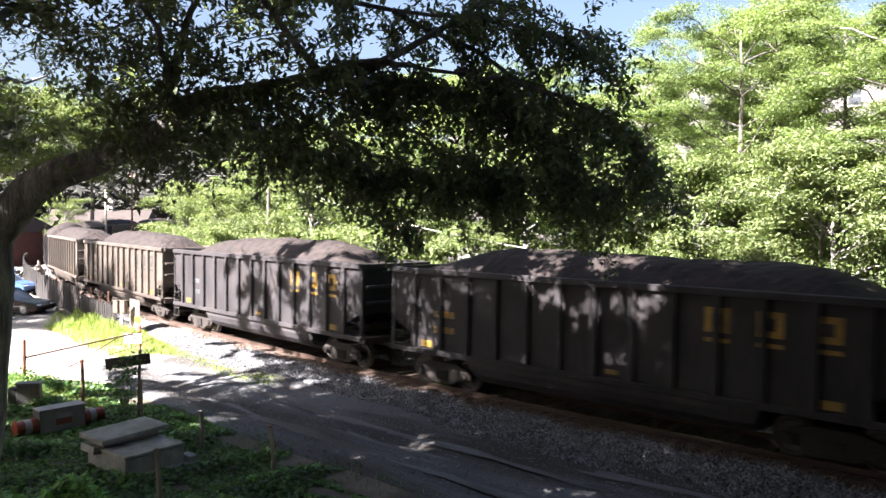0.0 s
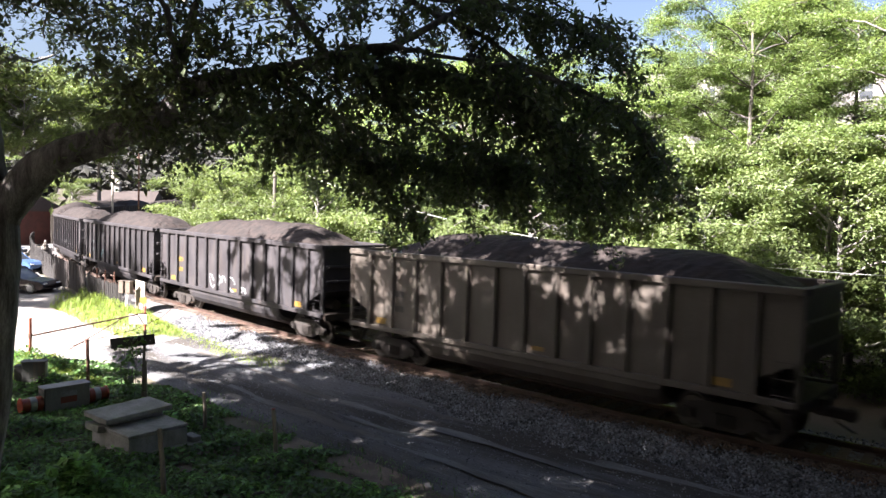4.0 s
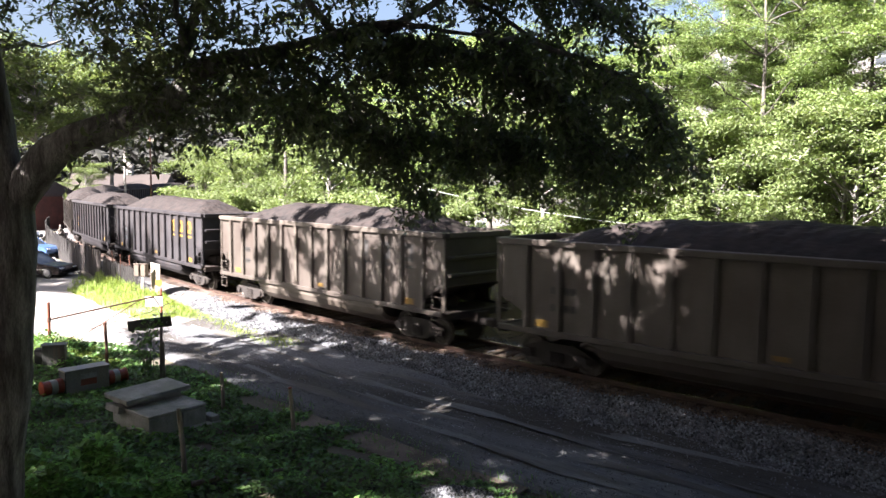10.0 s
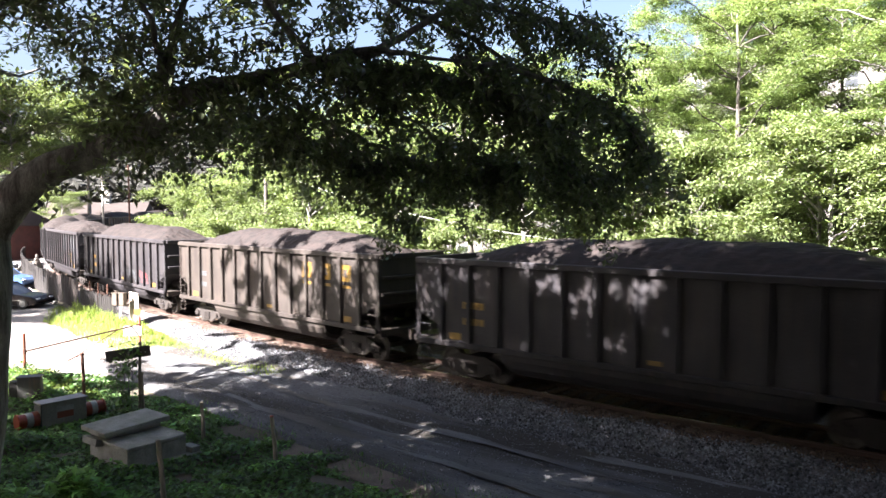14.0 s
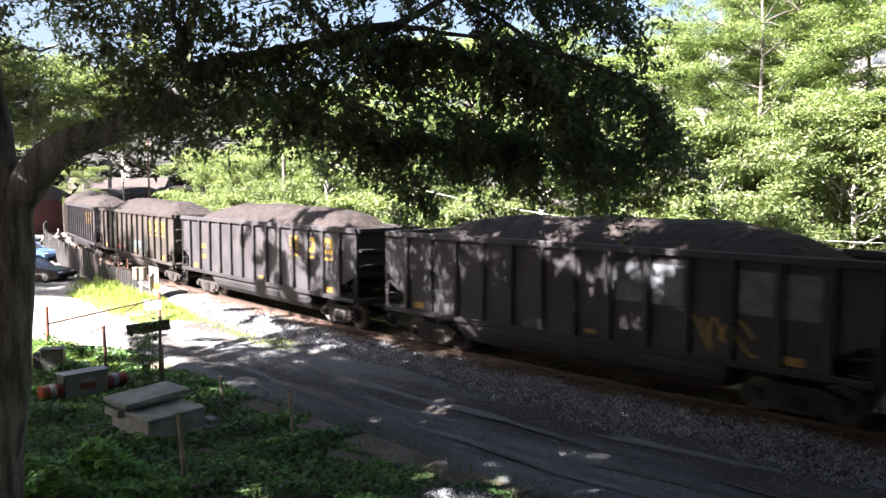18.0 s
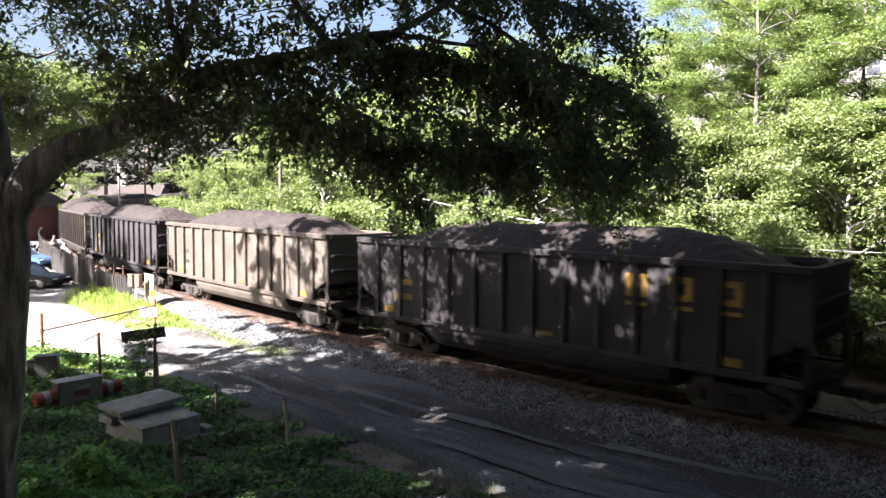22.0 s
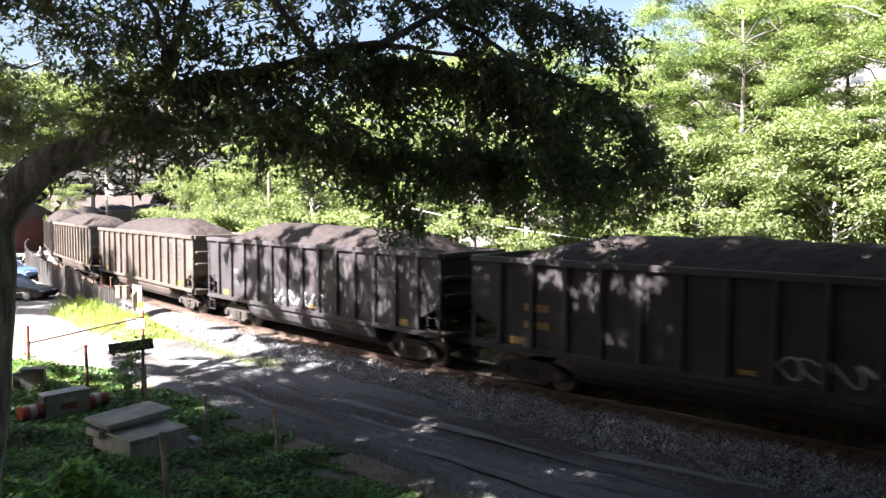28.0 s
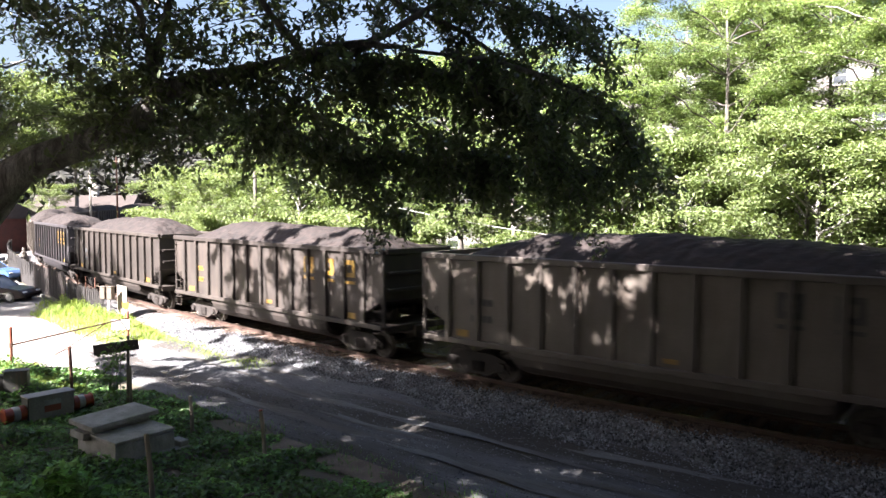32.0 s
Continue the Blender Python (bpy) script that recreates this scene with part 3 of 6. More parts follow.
    branch([(0.5, 10.0, 7.2), (1.6, 10.9, 7.2), (3.0, 11.6, 6.7), (3.7, 12.4, 5.9)], 0.05, 24, 1.3, 0.0, 0.28)
    branch([(0.4, 10.1, 7.3), (1.2, 11.2, 7.0), (2.2, 12.4, 6.4), (3.2, 13.6, 5.9)], 0.05, 32, 1.3, 0.0, 0.28)
    branch([(-6.85, 11, 8.0), (-7.2, 13.5, 9.0), (-8.4, 16.0, 9.4), (-9.6, 18.0, 9.0)], 0.1, 12, 1.6, 0.1, 0.2)
    branch([(-4.2, 10.9, 6.4), (-4.6, 11.8, 7.4), (-5.2, 12.6, 8.2), (-5.8, 13.2, 8.6)], 0.05, 28, 1.4, 0.1, 0.2)
    branch([(-6.5, 11.5, 11.5), (-6.6, 14.5, 12.8), (-5.6, 17.5, 13.2), (-3.0, 19.5, 13.0)], 0.12, 36, 2.2, 0.2, 0.1)
    branch([(-6.5, 11.5, 12.0), (-8.5, 14.5, 13.2), (-9.0, 17.5, 13.6), (-7.5, 20.0, 13.2)], 0.12, 24, 2.2, 0.2, 0.1)
    branch([(-6.4, 11.6, 9.3), (-5.6, 14.5, 10.4), (-4.2, 16.6, 11.0), (-2.6, 17.4, 11.2)], 0.13, 46, 2.0, 0.2, 0.15)
    branch([(-6.4, 11.4, 10.5), (-3.6, 14.0, 11.8), (-1.8, 15.2, 12.2), (-0.4, 15.8, 12.2)], 0.12, 56, 2.0, 0.2, 0.15)
    branch([(-6.8, 11, 9.0), (-9.5, 11.8, 10.5), (-12.0, 12.0, 11.0)], 0.12, 36, 2.0, 0.2, 0.15)
    branch([(-1.2, 10.5, 7.3), (-0.6, 11.2, 6.8), (0.3, 11.8, 6.3), (1.2, 12, 5.8)], 0.04, 40, 1.2, 0.0, 0.28)
    branch([(0.5, 10.1, 7.3), (1.2, 10.7, 6.8), (1.9, 11.2, 6.1), (2.5, 11.6, 5.4)], 0.04, 30, 1.1, 0.0, 0.28)
    branch([(-2.9, 10.8, 6.85), (-2.4, 11.3, 6.5), (-1.6, 11.6, 6.2), (-0.9, 11.7, 6.0)], 0.04, 30, 1.0, 0.0, 0.28)
    branch([(-6.8, 11, 7.2), (-8.2, 9.5, 8.5), (-9.5, 8, 9.2)], 0.1, 22, 1.8, 0.1, 0.2)
    tw, leaves, high = G(), [], []
    for sp, n, ln, up, dr in spines:
        top = sum(q.z for q in sp) / len(sp) > 9.6
        br = twigs(tw, sp, rng, n, ln, up, dr, 0.05, 0.014, 5)
        (high if top else leaves).append(leaf_points(br, rng, 105 if top else 64, 0.12 if top else 0.085, 0.9, 0.2))
    part("brushwood", tw, M_BARK, t)["kind"] = "stuff"
    part("crown", leaf_mesh("crown", np.concatenate(leaves), 0.13, M_LEAF, rng, 0.5, 0.5), None, t)["kind"] = "stuff"
    # crown above the view: bigger, denser leaves added to shade the train
    part("upper_crown", leaf_mesh("upper_crown", np.concatenate(high), 0.19, M_LEAF, rng, 0.5, 0.55), None, t)["kind"] = "stuff"


near_tree()

PROTO = []
for seed, h, rad, base, lm, sub, per, lf, mt, bk, lab in (
        (11, 15.0, 3.7, 3.0, 26, 9, 280, 0.13, M_LEAF2, M_BARK2, "tall sunlit locust tree with feathery yellow-green leaves"),
        (12, 17.0, 3.9, 4.0, 26, 9, 280, 0.13, M_LEAF2, M_BARK, "tall sunlit locust tree with layered yellow-green leaves"),
        (13, 12.0, 3.4, 2.0, 24, 9, 280, 0.13, M_LEAF2, M_BARK2, "slender sunlit tree with light green leaves"),
        (14, 8.0, 3.0, 0.8, 24, 12, 100, 0.17, M_LEAF3, M_BARK, "low bushy tree with bright green leaves"),
        (15, 4.2, 2.2, 0.2, 24, 13, 70, 0.2, M_LEAF3, M_BARK, "dense bright green bush beside the railway")):
    PROTO.append(make_tree(pose(0, 0, -40), lab, seed, h, 0.13 + h * 0.006, rad, base, lm, sub, per, lf, mt, bk, 0.26 if mt is M_LEAF2 else 0.32, "trees behind the railway", spread=0.3, tight=0.25, tumble=0.8 if mt is M_LEAF2 else 1.0, narrow=0.45))


def plant(kind, x, y, turn):
    return copy_thing(PROTO[kind], pose(x, y, float(ground_z(x, y)), 0, 0, turn))


_r = random.Random(4)
# the wood on the far side of the line: kind, s along the line, metres behind it
def wood(*places):
    for kind, s, off in places:
        x, y, _ = on_line(s, off)
        plant(kind, x + _r.uniform(-0.4, 0.4), y + _r.uniform(-0.4, 0.4), _r.uniform(0, 360))


wood((0, 9, -8), (1, 4.5, -12), (0, 14, -13), (1, 18, -8.5), (3, 1, -9.2), (0, 0, -16), (2, 22, -11), (1, 26, -14), (3, -6.5, -9), (0, -3.2, -17), (3, -10, -6.5), (3, -13, -13), (2, -15, -8), (3, -18, -6))
wood((2, -21, -10), (0, -24, -16), (3, -25, -6.2), (2, -29, -11), (4, -28, -4.6), (3, -33, -7.5), (4, -33.5, -4.4), (2, -37, -12), (3, -39, -7), (4, -22, -4.6), (4, -14.5, -4.6), (4, -6, -7.9), (4, 1, -8.3), (4, 6, -8.1))
wood((4, 11, -8.4), (4, 16, -8.3), (3, 7.5, -9.2), (3, 15, -9.2), (3, 2, -8), (0, 31, -9), (1, 10, -19), (1, -8, -24), (0, 20, -20), (2, -18, -22), (0, -32, -20), (3, -44, -8.5), (2, -46, -14), (4, -46, -5))
wood((3, -52, -8), (2, -52, -13), (0, 12, -10), (1, 24, -9), (0, 28, -12), (2, 18.5, -6.8), (4, -49, -6.4), (1, 8, -16.5), (1, 13.5, -18.5), (0, 20.5, -15), (1, 25.5, -18), (0, 5, -21.5), (1, 16.5, -15.5), (1, 30, -16))
wood((0, 23, -22), (1, -2, -21), (0, 34, -20), (2, -12, -18), (0, -20, -18), (3, 5, -11), (3, 9, -13), (3, 13, -10.5), (3, 17.5, -12), (3, 21.5, -9.5), (2, 8, -13.5), (2, 15, -16.5), (2, 3, -14), (3, 25, -11))
wood((2, 20, -12.5), (3, 1.5, -12.5), (3, 6, -15), (3, 10.5, -10.5), (3, 12, -15), (3, 17, -9), (3, 20, -17), (3, 27, -9), (4, 8.5, -9.3), (4, 13.5, -9.5), (4, 20, -8.9), (4, 24, -8.9))
for k, x, y in ((2, 9.8, 34), (2, 12, 36.5), (1, 14.6, 40), (0, 13.2, 31.5), (3, 11, 30), (3, 9.5, 37), (1, 21, 44), (0, 17.5, 36)):
    plant(k, x, y, _r.uniform(0, 360))
# on the near side, where the parking lot is
LEFT_TREE = make_tree(pose(-11.8, 15.6, float(ground_z(-11.8, 15.6))), "broad leafy tree beside the parking lot", 31, 15.5, 0.3, 5.2, 7.5, 30, 12, 62, 0.18, M_LEAFMID, M_BARK, 0.6, "trees")
# those left of the view are unseen, added to dapple the lot and block sky
for x, y, k in ((-48, 97, 3), (-40, 150, 1), (-20, 110, 1), (-90, 130, 1), (-100, 170, 0), (-12, 90, 1), (-32.5, 40, 0), (-40, 35, 1), (-45, 40, 0), (-31, 33.5, 0), (-35.5, 30.5, 1), (-52, 18, 1), (-58, 34, 0), (-50, 2, 1), (-62, 52, 1), (-48, -14, 0), (-70, 20, 1), (-66, 70, 0), (-44, -28, 1)):
    plant(k, x, y, _r.uniform(0, 360))


# ---- coal cars ----
HALF = 7.3          # half the body's length
SPAN = 5.55         # truck centre from the middle
RIB_N = 13


def wheelset_mesh():
    g = G()
    for s in (-1, 1):
        m = pose(0, s * 0.7525, 0, -90 * s, 0, 0)
        g.lathe([(0.10, -0.09), (0.36, -0.06), (0.40, -0.085), (0.485, -0.085), (0.49, -0.06), (0.458, -0.045), (0.45, 0.06), (0.40, 0.06), (0.34, 0.02), (0.12, 0.03), (0.11, 0.10)], 24, m)
        for k in range(6):
            g.box((0.24 * math.cos(k * 1.047), s * 0.80, 0.24 * math.sin(k * 1.047)), (0.05, 0.05, 0.05))
    g.tube([(0, -1.0, 0), (0, 1.0, 0)], 0.085, 10)
    return g.mesh("wheelset", M_TREAD)


def side_frame_mesh():
    g = G()
    out = [(-1.15, 0.52), (-0.95, 0.66), (-0.55, 0.80), (0.55, 0.80), (0.95, 0.66), (1.15, 0.52), (1.15, 0.36), (0.75, 0.36), (0.42, 0.16), (-0.42, 0.16), (-0.75, 0.36), (-1.15, 0.36)]
    g.prism(out, -0.07, 0.07)
    for x in (-0.89, 0.89):
        g.tube([(x, -0.17, 0.457), (x, 0.17, 0.457)], 0.13, 10)
        g.box((x, 0, 0.457), (0.34, 0.20, 0.30), bevel=0.03)
    for x in (-0.16, 0, 0.16):
        g.tube([(x, -0.1, 0.26), (x, -0.1, 0.56)], 0.065, 8)
        g.tube([(x, 0.1, 0.26), (x, 0.1, 0.56)], 0.065, 8)
    return g.mesh("side_frame", M_RUSTSTEEL)


def coal_mesh(seed):
    rng = np.random.default_rng(seed)
    nx, ny = 90, 20
    X, Y = np.meshgrid(np.linspace(-HALF + 0.13, HALF - 0.13, nx), np.linspace(-1.42, 1.42, ny))
    sh = rng.uniform(-0.5, 0.5)
    end = np.minimum((X + HALF - 0.9 - sh) * 0.36, (HALF - 1.0 - sh - X) * 0.52)
    side = (1.52 - abs(Y)) * 0.95
    h = np.minimum(np.minimum(end, side), 0.86 + 0.10 * np.sin(X * 0.55 + seed))
    soft = -np.log(np.exp(-6 * end) + np.exp(-6 * side) + np.exp(-6 * (0.86 + 0.06 * np.sin(X * 0.55 + seed)))) / 6
    Z = 3.52 + np.maximum(soft, -0.35 + 0.05 * np.sin(X * 3)) + rng.normal(0, 0.018, X.shape) + 0.04 * np.sin(X * 2.1 + seed) * np.sin(Y * 2.7 + seed)
    i = np.arange(nx * ny).reshape(ny, nx)
    q = np.stack([i[:-1, :-1], i[:-1, 1:], i[1:, 1:], i[1:, :-1]], -1).reshape(-1, 4)
    top = np.stack([X, Y, Z], -1).reshape(-1, 3)
    return array_mesh("coal_load", top, q, M_COAL, False)


WHEELSET, SIDEFRAME = wheelset_mesh(), side_frame_mesh()
COALS = [coal_mesh(k) for k in (1, 2, 3)]


def travel(t):
    return 11.638 * (t - 13) + 0.00295 * (t - 13) ** 2


TIMES = [k * 0.5 for k in range(65)]
Y0 = 1.50           # the side sheet's outer face


def coal_car(paint, label):
    car = thing("coal_car", pose(0, 0, -60), label, "freight wagon", "coal cars of the train")
    for s in (-1, 1):
        g = G()
        cut = [(-HALF, 3.62), (-HALF, 2.05), (-HALF + 0.12, 2.05), (-HALF + 1.02, 1.6), (-HALF + 1.05, 1.25), (HALF - 1.05, 1.25), (HALF - 1.02, 1.6), (HALF - 0.12, 2.05), (HALF, 2.05), (HALF, 3.62)]
        g.prism(cut, s * (Y0 - 0.03), s * Y0)
        part("side_panel", g, paint, car)
    rib = G().prism([(-0.075, 1.25), (0.075, 1.25), (0.075, 3.6), (-0.075, 3.6)], 0, 0.115).mesh("rib", paint)
    for s in (-1, 1):
        for k in range(RIB_N):
            x = -HALF + 1.0 + (2 * HALF - 2.0) * k / (RIB_N - 1)
            part("rib", rib, None, car, m=pose(x, s * (Y0 + (0.002 if s > 0 else -0.002)), 0, 0, 0, 0 if s > 0 else 180))
        part("top_chord", G().box((0, s * 1.525, 3.66), (2 * HALF, 0.17, 0.18), bevel=0.02), paint, car)
        part("side_sill", G().box((0, s * 1.53, 1.18), (2 * HALF - 0.1, 0.16, 0.16), bevel=0.015), paint, car)
        for e in (-1, 1):
            part("corner_post", G().box((e * (HALF - 0.05), s * 1.49, 2.4), (0.09, 0.1, 2.36)), paint, car)
            g = G()
            for x in (0.12, 0.55):
                g.tube([(e * (HALF - x), s * 1.56, 0.55), (e * (HALF - x), s * 1.56, 2.15)], 0.016, 5)
            for k in range(5):
                g.tube([(e * (HALF - 0.12), s * 1.565, 0.6 + 0.37 * k), (e * (HALF - 0.55), s * 1.565, 0.6 + 0.37 * k)], 0.014, 5)
            part("ladder", g, paint, car)
    for e in (-1, 1):
        g = G()
        w = 1.46
        x0, x1, x2 = e * HALF, e * (HALF - 0.06), e * (HALF - 2.3)
        g.add([(x0, -w, 3.6), (x0, w, 3.6), (x0, w, 2.05), (x0, -w, 2.05), (x2, w, 1.3), (x2, -w, 1.3),
               (x1, -w, 3.6), (x1, w, 3.6), (x1, w, 2.1), (x1, -w, 2.1), (x2 - e * 0.05, w, 1.36), (x2 - e * 0.05, -w, 1.36)],
              [(0, 1, 2, 3), (3, 2, 4, 5), (6, 9, 8, 7), (9, 11, 10, 8), (0, 3, 9, 6), (1, 7, 8, 2), (0, 6, 7, 1), (3, 5, 11, 9), (2, 8, 10, 4), (5, 4, 10, 11)])
        part("end_wall", g, paint, car)
        part("end_chord", G().box((x0, 0, 3.66), (0.16, 2.9, 0.18), bevel=0.02), paint, car)
        for z in (2.4, 2.95):
            part("end_stiffener", G().box((x0 + e * 0.045, 0, z), (0.09, 2.8, 0.12), bevel=0.02), paint, car)
        part("end_platform", G().box((e * (HALF - 0.75), 0, 1.13), (1.5, 2.9, 0.1)).box((e * (HALF - 1.1), 0, 0.98), (2.6, 0.55, 0.34)).box((e * (HALF - 0.02), 0, 1.1), (0.1, 2.9, 0.22)), M_UNDER, car)
        part("coupler", G().box((e * (HALF + 0.30), 0, 0.85), (0.72, 0.22, 0.24), bevel=0.04).box((e * (HALF + 0.68), 0.05 * e, 0.85), (0.24, 0.36, 0.30), bevel=0.06), M_RUSTSTEEL, car)
        part("air_hose", G().tube([(e * (HALF + 0.1), 0.3, 0.9), (e * (HALF + 0.35), 0.32, 0.55), (e * (HALF + 0.75), 0.12, 0.42)], 0.03, 6), M_BLACKMARK, car)
    # the long round-bottomed tub hung between the trucks
    g = G()
    prof = [(-1.50, 1.15), (-1.50, 0.92), (-1.42, 0.70), (-1.25, 0.52), (-0.95, 0.40), (-0.3, 0.36), (0.3, 0.36), (0.95, 0.40), (1.25, 0.52), (1.42, 0.70), (1.50, 0.92), (1.50, 1.15)]
    xs = [-4.15, -4.05, -3.8, 3.8, 4.05, 4.15]
    sc = [0.72, 0.9, 1.0, 1.0, 0.9, 0.72]
    vs = [(x, y * (0.9 + 0.1 * c), 1.2 - (1.2 - z) * c) for x, c in zip(xs, sc) for y, z in prof]
    n = len(prof)
    fs = [(i * n + k, i * n + k + 1, (i + 1) * n + k + 1, (i + 1) * n + k) for i in range(len(xs) - 1) for k in range(n - 1)]
    fs += [tuple(range(n)), tuple((len(xs) - 1) * n + k for k in range(n))]
    g.add(vs, fs)
    part("tub", g, paint, car)
    part("floor", G().box((0, 0, 1.24), (2 * HALF - 4.4, 2.9, 0.06)).box((0, 0, 0.98), (2 * HALF - 4.2, 0.4, 0.3)), M_UNDER, car)
    part("brake_wheel", G().tube([(-HALF - 0.16 + 0.0, 0.75 + 0.27 * math.cos(a * 0.5236), 2.75 + 0.27 * math.sin(a * 0.5236)) for a in range(13)], 0.018, 5)
         .box((-HALF - 0.10, 0.75, 2.75), (0.16, 0.06, 0.06)).box((-HALF - 0.16, 0.75, 2.75), (0.02, 0.5, 0.03)).box((-HALF - 0.16, 0.75, 2.75), (0.02, 0.03, 0.5)), M_UNDER, car)
    part("brake_cylinder", G().tube([(HALF - 1.6, 0.6, 1.5), (HALF - 0.9, 0.6, 1.5)], 0.16, 10).tube([(HALF - 1.5, -0.5, 1.45), (HALF - 0.6, -0.5, 1.45)], 0.2, 10), M_UNDER, car)
    part("coal_load", COALS[0], None, car, "heaped black coal")
    return car


def add_trucks(car):
    """Two trucks with turning wheelsets."""
    truck = part("truck", G().box((0, 0, 0.60), (0.42, 1.7, 0.26), bevel=0.03).tube([(0, 0, 0.6), (0, 0, 0.86)], 0.2, 12), M_RUSTSTEEL, car, m=pose(-SPAN, 0, 0))
    for s in (-1, 1):
        part("side_frame", SIDEFRAME, None, truck, m=pose(0, s * 1.0, 0))
    for x in (-0.89, 0.89):
        w = part("wheelset", WHEELSET, None, truck, m=pose(x, 0, 0.457))
        walk(w, [(k / 30, pose(x, 0, 0.457, 0, math.degrees((travel(k / 30) - travel(0)) / 0.457), 0)) for k in range(0, 961)])
    return copy_thing(truck, pose(SPAN, 0, 0))


def blocks(car, material, x0, z0, n=3, w=0.62, h=0.62, pitch=1.27, under=True, name="marking"):
    """Lettering reduced to plain block shapes with a bar beneath each."""
    for k in range(n):
        g = G()
        x = x0 + k * pitch
        t = 0.15
        y = -(Y0 + 0.006)
        g.box((x, y, z0 + h - t / 2), (w, 0.008, t)).box((x, y, z0 + t / 2), (w, 0.008, t))
        g.box((x - w / 2 + t / 2, y, z0 + h / 2), (t, 0.008, h - 2 * t)).box((x + w / 2 - t / 2, y, z0 + h / 2), (t, 0.008, h - 2 * t))
        if under:
            g.box((x, y, z0 - 0.18), (w, 0.008, 0.1))
        part(name, g, material, car)


def scrawl(car, material, x0, x1, z0, z1, seed, width=0.05, name="graffiti"):
    """Loose looping spray strokes that spell nothing."""
    rng = random.Random(seed)
    n = max(3, int((x1 - x0) / 0.5))
    for k in range(n):
        cx = x0 + (k + 0.5) * (x1 - x0) / n
        a, b = (x1 - x0) / n * 0.55, (z1 - z0) / 2
        g = G()
        ph, tw = rng.uniform(0, 6), rng.choice((1, 2, 1.5))
        pts = [(cx + a * math.cos(q * 0.35 + ph), (z0 + z1) / 2 + b * math.sin(q * 0.35 * tw)) for q in range(15)]
        y, vs = -(Y0 + 0.005), []
        for i, p in enumerate(pts):
            p0, p1 = pts[max(i - 1, 0)], pts[min(i + 1, len(pts) - 1)]
            dx, dz = p1[0] - p0[0], p1[1] - p0[1]
            ln = math.hypot(dx, dz) or 1
            nx, nz = -dz / ln * width / 2, dx / ln * width / 2
            vs += [(p[0] + nx, y - 0.0004 * i, p[1] + nz), (p[0] - nx, y - 0.0004 * i, p[1] - nz)]
        g.add(vs, [(2 * i, 2 * i + 1, 2 * i + 3, 2 * i + 2) for i in range(len(pts) - 1)])
        part(name, g, material, car)


# places of the couplings along the train, off their even spacing
LAG = {0: -0.52, 1: 0.39, 2: -0.15, 3: -0.67, 5: 0.59, 6: 0.58, 7: 0.52, 8: -0.24, 9: -0.21, 10: 0.15, 11: -0.45, 12: -0.14, 13: -0.75, 14: 0.03,
       15: 0.20, 16: -0.08, 17: -0.02, 18: 0.06, 21: 0.85, 22: 0.12, 24: 0.03, 25: -0.28}
GREY = {1, 2, 6, 7, 16, 21, 22, 26, 30}
BROWN = {10, 14, 18, 23, 24, 28, 31}
LETTERED = {-1: 1, 0: 1, 1: 0, 6: 0, 7: 0, 8: 1, 10: 1, 13: 1, 14: 1, 15: 1, 16: 0, 18: 1, 21: 0, 22: 0, 23: 1, 25: 1, 26: 0, 28: 1}
TAGS = {3: ((M_WHITEMARK, -1.8, 0.55, 1.35, 1.95), (M_WHITEMARK, 0.9, 1.5, 1.35, 1.6)), 14: ((M_CYANMARK, -0.6, 2.3, 1.4, 2.05), (M_REDMARK, -3.3, -1.9, 1.35, 1.6)),
        5: ((M_WHITEMARK, -1.6, 2.2, 1.4, 1.95), (M_CYANMARK, -3.0, -2.0, 1.35, 1.8)), 20: ((M_WHITEMARK, -2.0, 1.2, 1.4, 1.9),), 11: ((M_REDMARK, 3.4, 4.6, 1.4, 2.0), (M_PALEMARK, 1.0, 3.2, 1.4, 2.0)), 12: ((M_YELLOW, 3.2, 4.8, 1.4, 2.2),),
        4: ((M_CYANMARK, -3.2, -2.2, 1.5, 2.0),), 19: ((M_WHITEMARK, 1.0, 3.4, 1.4, 1.9),)}
MURALS = {12: tuple((M_PALEMARK, x + 0.12, x + 0.92, 2.35, 3.35) for x in (1.06, 2.1, 4.2, 5.2))}
CARS = []


